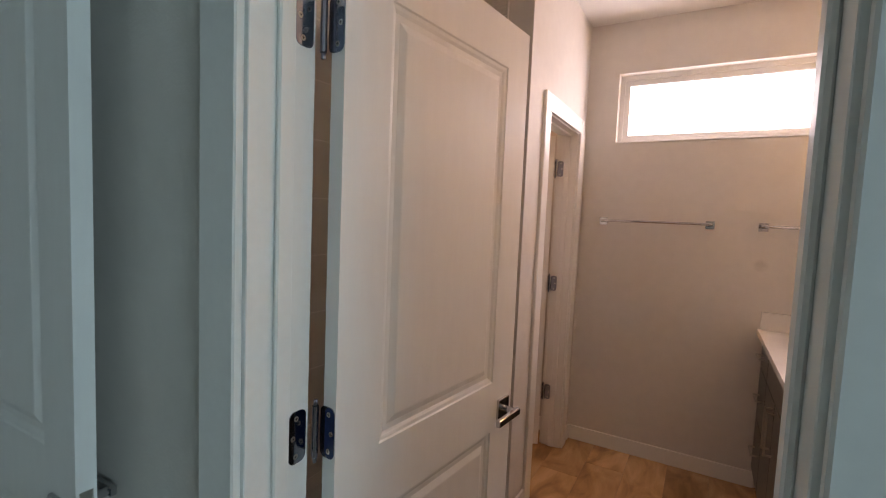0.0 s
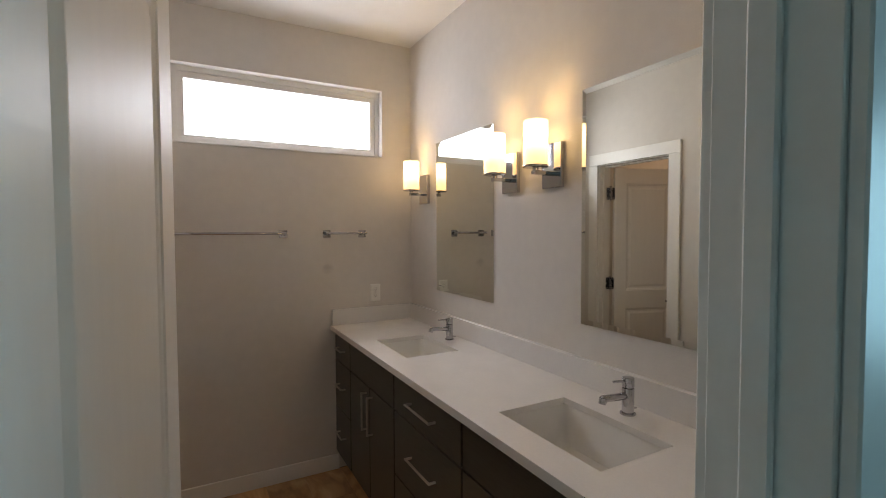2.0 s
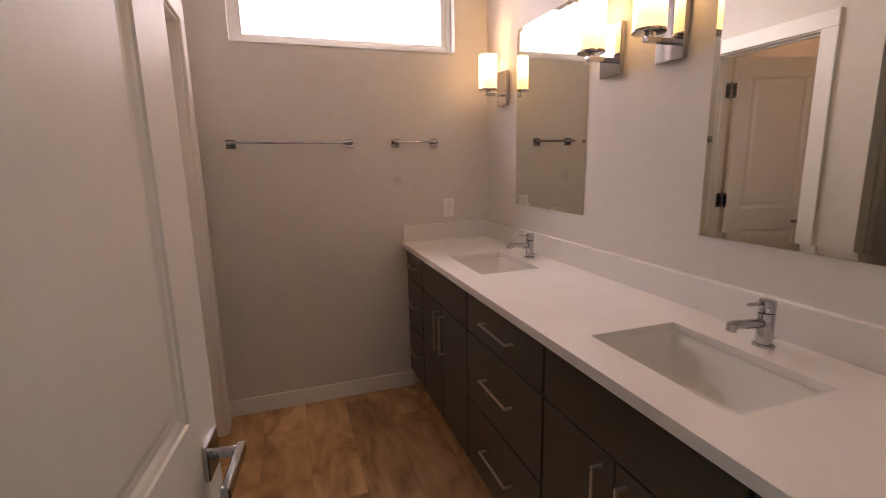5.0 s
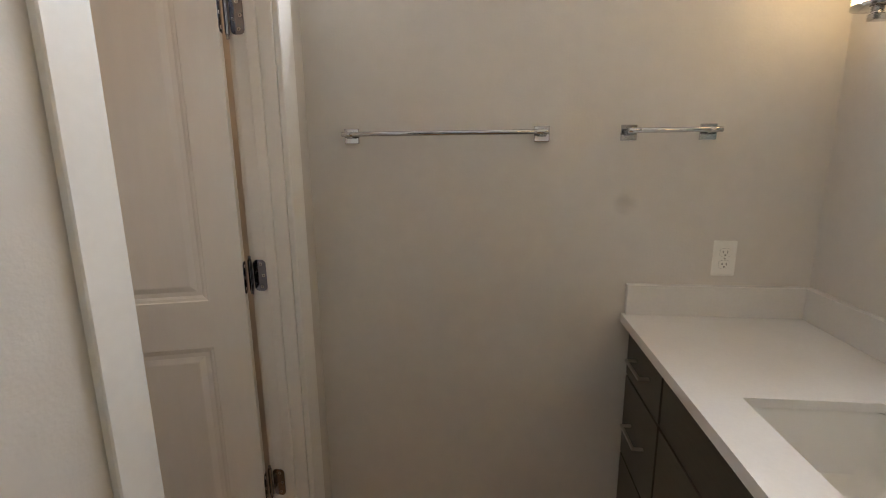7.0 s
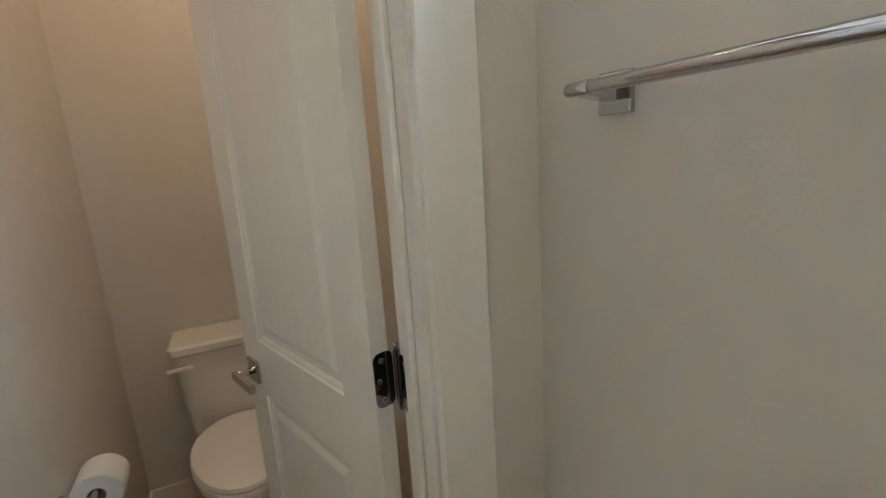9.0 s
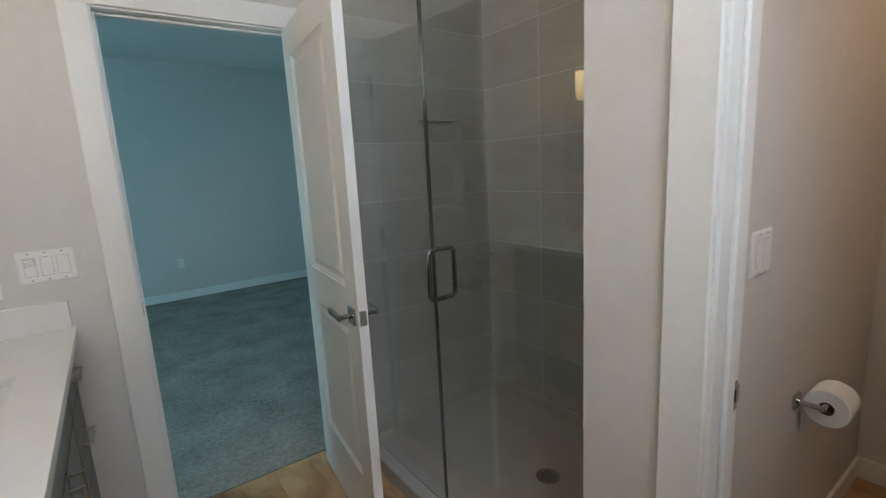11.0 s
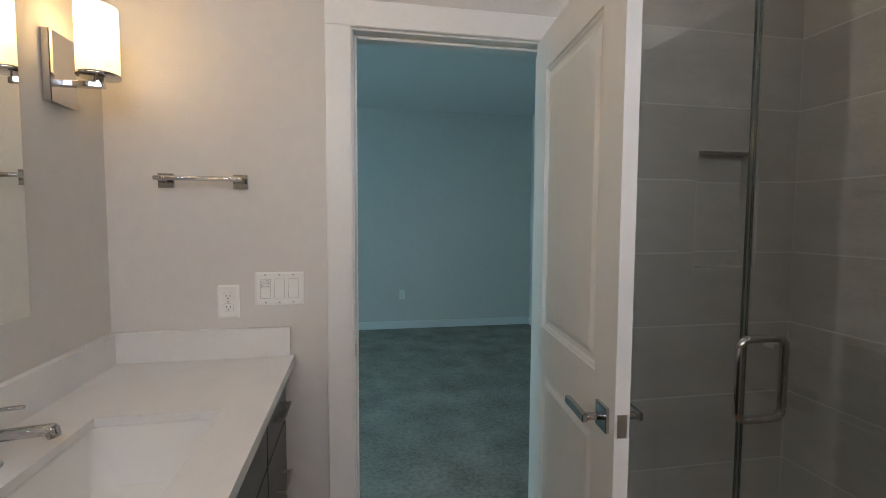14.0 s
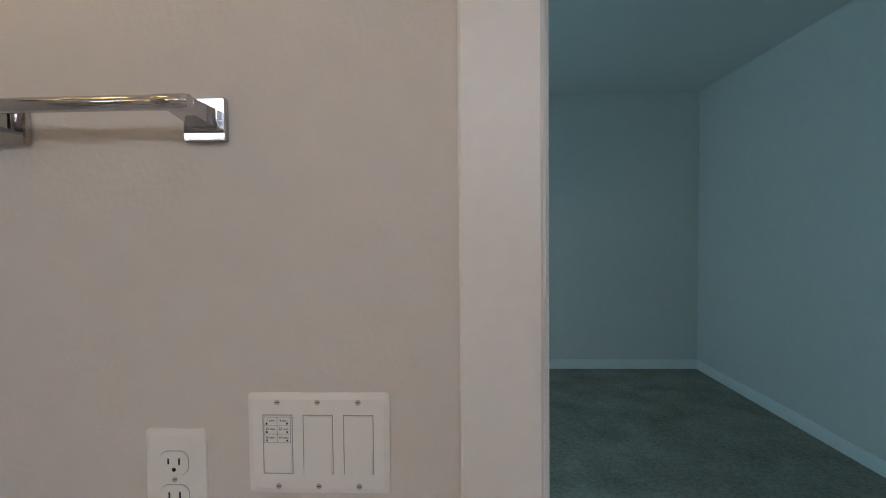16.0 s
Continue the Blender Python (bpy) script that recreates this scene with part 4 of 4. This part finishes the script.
p.visible_shadow = False
part("polished_edge", boxed(-0.0045, -0.0015, 0.001, 0.0045, -0.0003, GTOP - 0.084), EDGE, p, "pale green polished edge")
for z in (0.29, 2.02):
    part("hinge", boxed(-0.014, 0.654, z - 0.045, 0.014, 0.714, z + 0.045, bevel=0.002), CHROME, sd, "square chrome glass hinge")


part("seal", boxed(-0.0065, -0.0010, 0.002, 0.0065, 0.011, GTOP - 0.085, bevel=0.0012), SEAL, p, "smoky clear edge seal")


def looped_pull():
    bm = bmesh.new()
    path = [(x, z) for x, z, _ in round_rect(-0.060, -0.092, 0.060, 0.092, 0.022, 0, 6)]
    k = 12
    rings = []
    for i, (x, z) in enumerate(path):
        a, b = path[i - 1], path[(i + 1) % len(path)]
        d = Vector((b[0] - a[0], b[1] - a[1])).normalized()
        nx, nz = d.y, -d.x
        rings.append([(x + 0.0095 * math.cos(q) * nx, 0.0095 * math.sin(q), z + 0.0095 * math.cos(q) * nz) for q in (2 * math.pi * j / k for j in range(k))])
    rings.append(rings[0])
    loft(bm, rings, cap0=False, cap1=False)
    bmesh.ops.remove_doubles(bm, verts=bm.verts, dist=0.0001)
    return bm


pl = part("pull_handle", looped_pull(), CHROME, sd, "polished chrome looped pull", True)
pl.location = (0.0, 0.055, 0.99)

# valve and shower arm on the partition wall
val = thing("shower_valve", plan(-2.16, SHOWER_Y - 0.010, 1.10), "chrome round shower valve with a lever", "shower valve")
part("trim_plate", tube(bmesh.new(), (0, 0, 0), (0, -0.008, 0), 0.08, n=36, bevel=0.002), CHROME, val, rounded=True)
part("knob", tube(bmesh.new(), (0, -0.006, 0), (0, -0.06, 0), 0.025, n=24, bevel=0.003), CHROME, val, rounded=True)
part("lever", boxed(-0.009, -0.058, -0.09, 0.009, -0.046, 0.0, bevel=0.002), CHROME, val)
arm = thing("shower_fixture", plan(-2.16, SHOWER_Y - 0.010, 2.06), "chrome shower head on a bent arm", "shower")
part("flange", tube(bmesh.new(), (0, 0, 0), (0, -0.01, 0), 0.03, n=24, bevel=0.002), CHROME, arm, rounded=True)
bm = tube(bmesh.new(), (0, 0, 0), (0, -0.09, 0.0), 0.010, n=14)
tube(bm, (0, -0.085, 0.003), (0, -0.16, -0.06), 0.010, n=14)
part("arm", bm, CHROME, arm, rounded=True)
part("head", tube(bmesh.new(), (0, -0.155, -0.055), (0, -0.19, -0.10), 0.018, 0.048, n=28, bevel=0.002), CHROME, arm, rounded=True)
dish = thing("soap_ledge", plan(-2.565, 0.010, 0.905), "small grey ledge on the shower wall", "ledge")
part("shelf", boxed(-0.06, 0.0, -0.012, 0.06, 0.055, 0.012, bevel=0.004, segments=2), TILE, dish)

# ---- tiles and planks ----
ROWS = [0.022, 0.095, 0.395, 0.695, 0.995, 1.295, 1.59, 1.885, 2.18, 2.475, CEIL]
shared = {}


def tile_piece(w, h, mat, name, axis, parent, at):
    """One tile, w along the wall, h high, standing 9 mm off it."""
    k = (name, axis, round(w, 4), round(h, 4))
    if k not in shared:
        g = 0.0007 if axis == "floor" else 0.0026
        if axis == "y+":
            bm = boxed(g, 0.0, g, w - g, 0.009, h - g, bevel=0.0008)
        elif axis == "y-":
            bm = boxed(g, -0.009, g, w - g, 0.0, h - g, bevel=0.0008)
        elif axis == "x+":
            bm = boxed(0.0, g, g, 0.009, w - g, h - g, bevel=0.0008)
        else:
            bm = boxed(g, g, -0.005, w - g, h - g, 0.0, bevel=0.0007)
        shared[k] = mesh_of(bm, name, mat)
    ob = new(name, shared[k])
    ob.location = at
    ob.parent = parent
    return ob


back_s = structure("shower_wall_south", solid(bmesh.new(), (SHOWER_X, -2.445, -2.155, -1.603), (0.0, 0.0112), (0.022, 1.225, 1.715, CEIL), lambda i, j, k: not (i == 1 and k == 1)), GROUT, "large grey porcelain tile on the shower wall with a niche", "tiled wall")
back_w = structure("shower_wall_west", boxed(SHOWER_X, 0.006, 0.022, SHOWER_X + 0.0112, SHOWER_Y - 0.006, CEIL), GROUT, "large grey porcelain tile on the shower wall", "tiled wall")
back_n = structure("shower_wall_north", boxed(SHOWER_X, SHOWER_Y - 0.0112, 0.022, -1.755, SHOWER_Y, CEIL), GROUT, "large grey porcelain tile on the shower wall", "tiled wall")
NX0, NX1, NZ0, NZ1 = -2.445, -2.155, 1.225, 1.715
for z0, z1 in zip(ROWS, ROWS[1:]):
    x0, x1 = SHOWER_X + 0.010, -1.603
    if z1 <= NZ0 or z0 >= NZ1:
        tile_piece(x1 - x0, z1 - z0, TILE, "tile", "y+", back_s, (x0, 0.003, z0))
    elif z0 >= NZ0 and z1 <= NZ1:
        for a, c in ((x0, NX0), (NX1, x1)):
            tile_piece(c - a, z1 - z0, TILE, "tile", "y+", back_s, (a, 0.003, z0))
    else:
        # one tile notched round the niche
        cut = NZ0 if z0 < NZ0 else NZ1
        gap = 0 if z0 >= NZ0 else 1
        notched = solid(bmesh.new(), (x0 + 0.0022, NX0, NX1, x1 - 0.0022), (0.003, 0.012), (z0 + 0.0022, cut, z1 - 0.0022), lambda i, j, k: not (i == 1 and k == gap))
        ob = new("tile", mesh_of(notched, "tile", TILE))
        ob.parent = back_s
    cols = [0.010, 0.437, 1.045, SHOWER_Y - 0.010]
    for y0, y1 in zip(cols, cols[1:]):
        tile_piece(y1 - y0, z1 - z0, TILE, "tile", "x+", back_w, (SHOWER_X + 0.003, y0, z0))
    cols = [SHOWER_X + 0.010, -2.30, -1.757]
    for x0, x1 in zip(cols, cols[1:]):
        tile_piece(x1 - x0, z1 - z0, TILE, "tile", "y-", back_n, (x0, SHOWER_Y - 0.003, z0))
# niche lining
nb = boxed(NX0, -0.0895, NZ0, NX1, -0.084, NZ1)
box(nb, NX0, -0.084, NZ0, NX1, 0.010, NZ0 + 0.006)
box(nb, NX0, -0.084, NZ1 - 0.006, NX1, 0.010, NZ1)
box(nb, NX0, -0.084, NZ0 + 0.006, NX0 + 0.006, 0.010, NZ1 - 0.006)
box(nb, NX1 - 0.006, -0.084, NZ0 + 0.006, NX1, 0.010, NZ1 - 0.006)
niche = structure("shower_niche", nb, TILE, "recessed tiled niche in the shower wall", "niche")
part("grout", boxed(NX0 + 0.0065, -0.0835, NZ0 + 0.0065, NX1 - 0.0065, -0.0758, NZ1 - 0.0065), GROUT, niche)
for z0, z1 in ((NZ0 + 0.006, 1.295), (1.295, 1.59), (1.59, NZ1 - 0.006)):
    tile_piece(NX1 - NX0 - 0.012, z1 - z0, TILE, "tile", "y+", niche, (NX0 + 0.006, -0.084, z0))

# floor planks, running towards the window
PW, PL = 0.2275, 1.2
edges = [-0.755 - PW * i for i in range(-4, 14)]
for i, x1 in enumerate(edges):
    x0 = x1 - PW
    x1c, x0c = min(x1, -0.003), max(x0, TOILET_X + 0.003)
    if x1c - x0c < 0.01:
        continue
    y = (-0.075, 0.92, 0.60, 1.07, 0.13, 0.37)[i % 6] - 2 * PL + (0.13 if i in (4, 5) else 0)
    while y < NORTH:
        ya, yb = max(y, -0.072), min(y + PL, NORTH - 0.003)
        y += PL
        if yb - ya < 0.02 or (x1c <= SHOWER_X and yb < TOILET_S) or (x1c < WEST - 0.11 and yb < SHOWER_Y + 0.1):
            continue
        if x0c < WEST - 0.11 and ya < TOILET_S:
            ya = TOILET_S + 0.002
        tile_piece(x1c - x0c, yb - ya, PLANK, "plank", "floor", floor, (x0c, ya, 0.0))
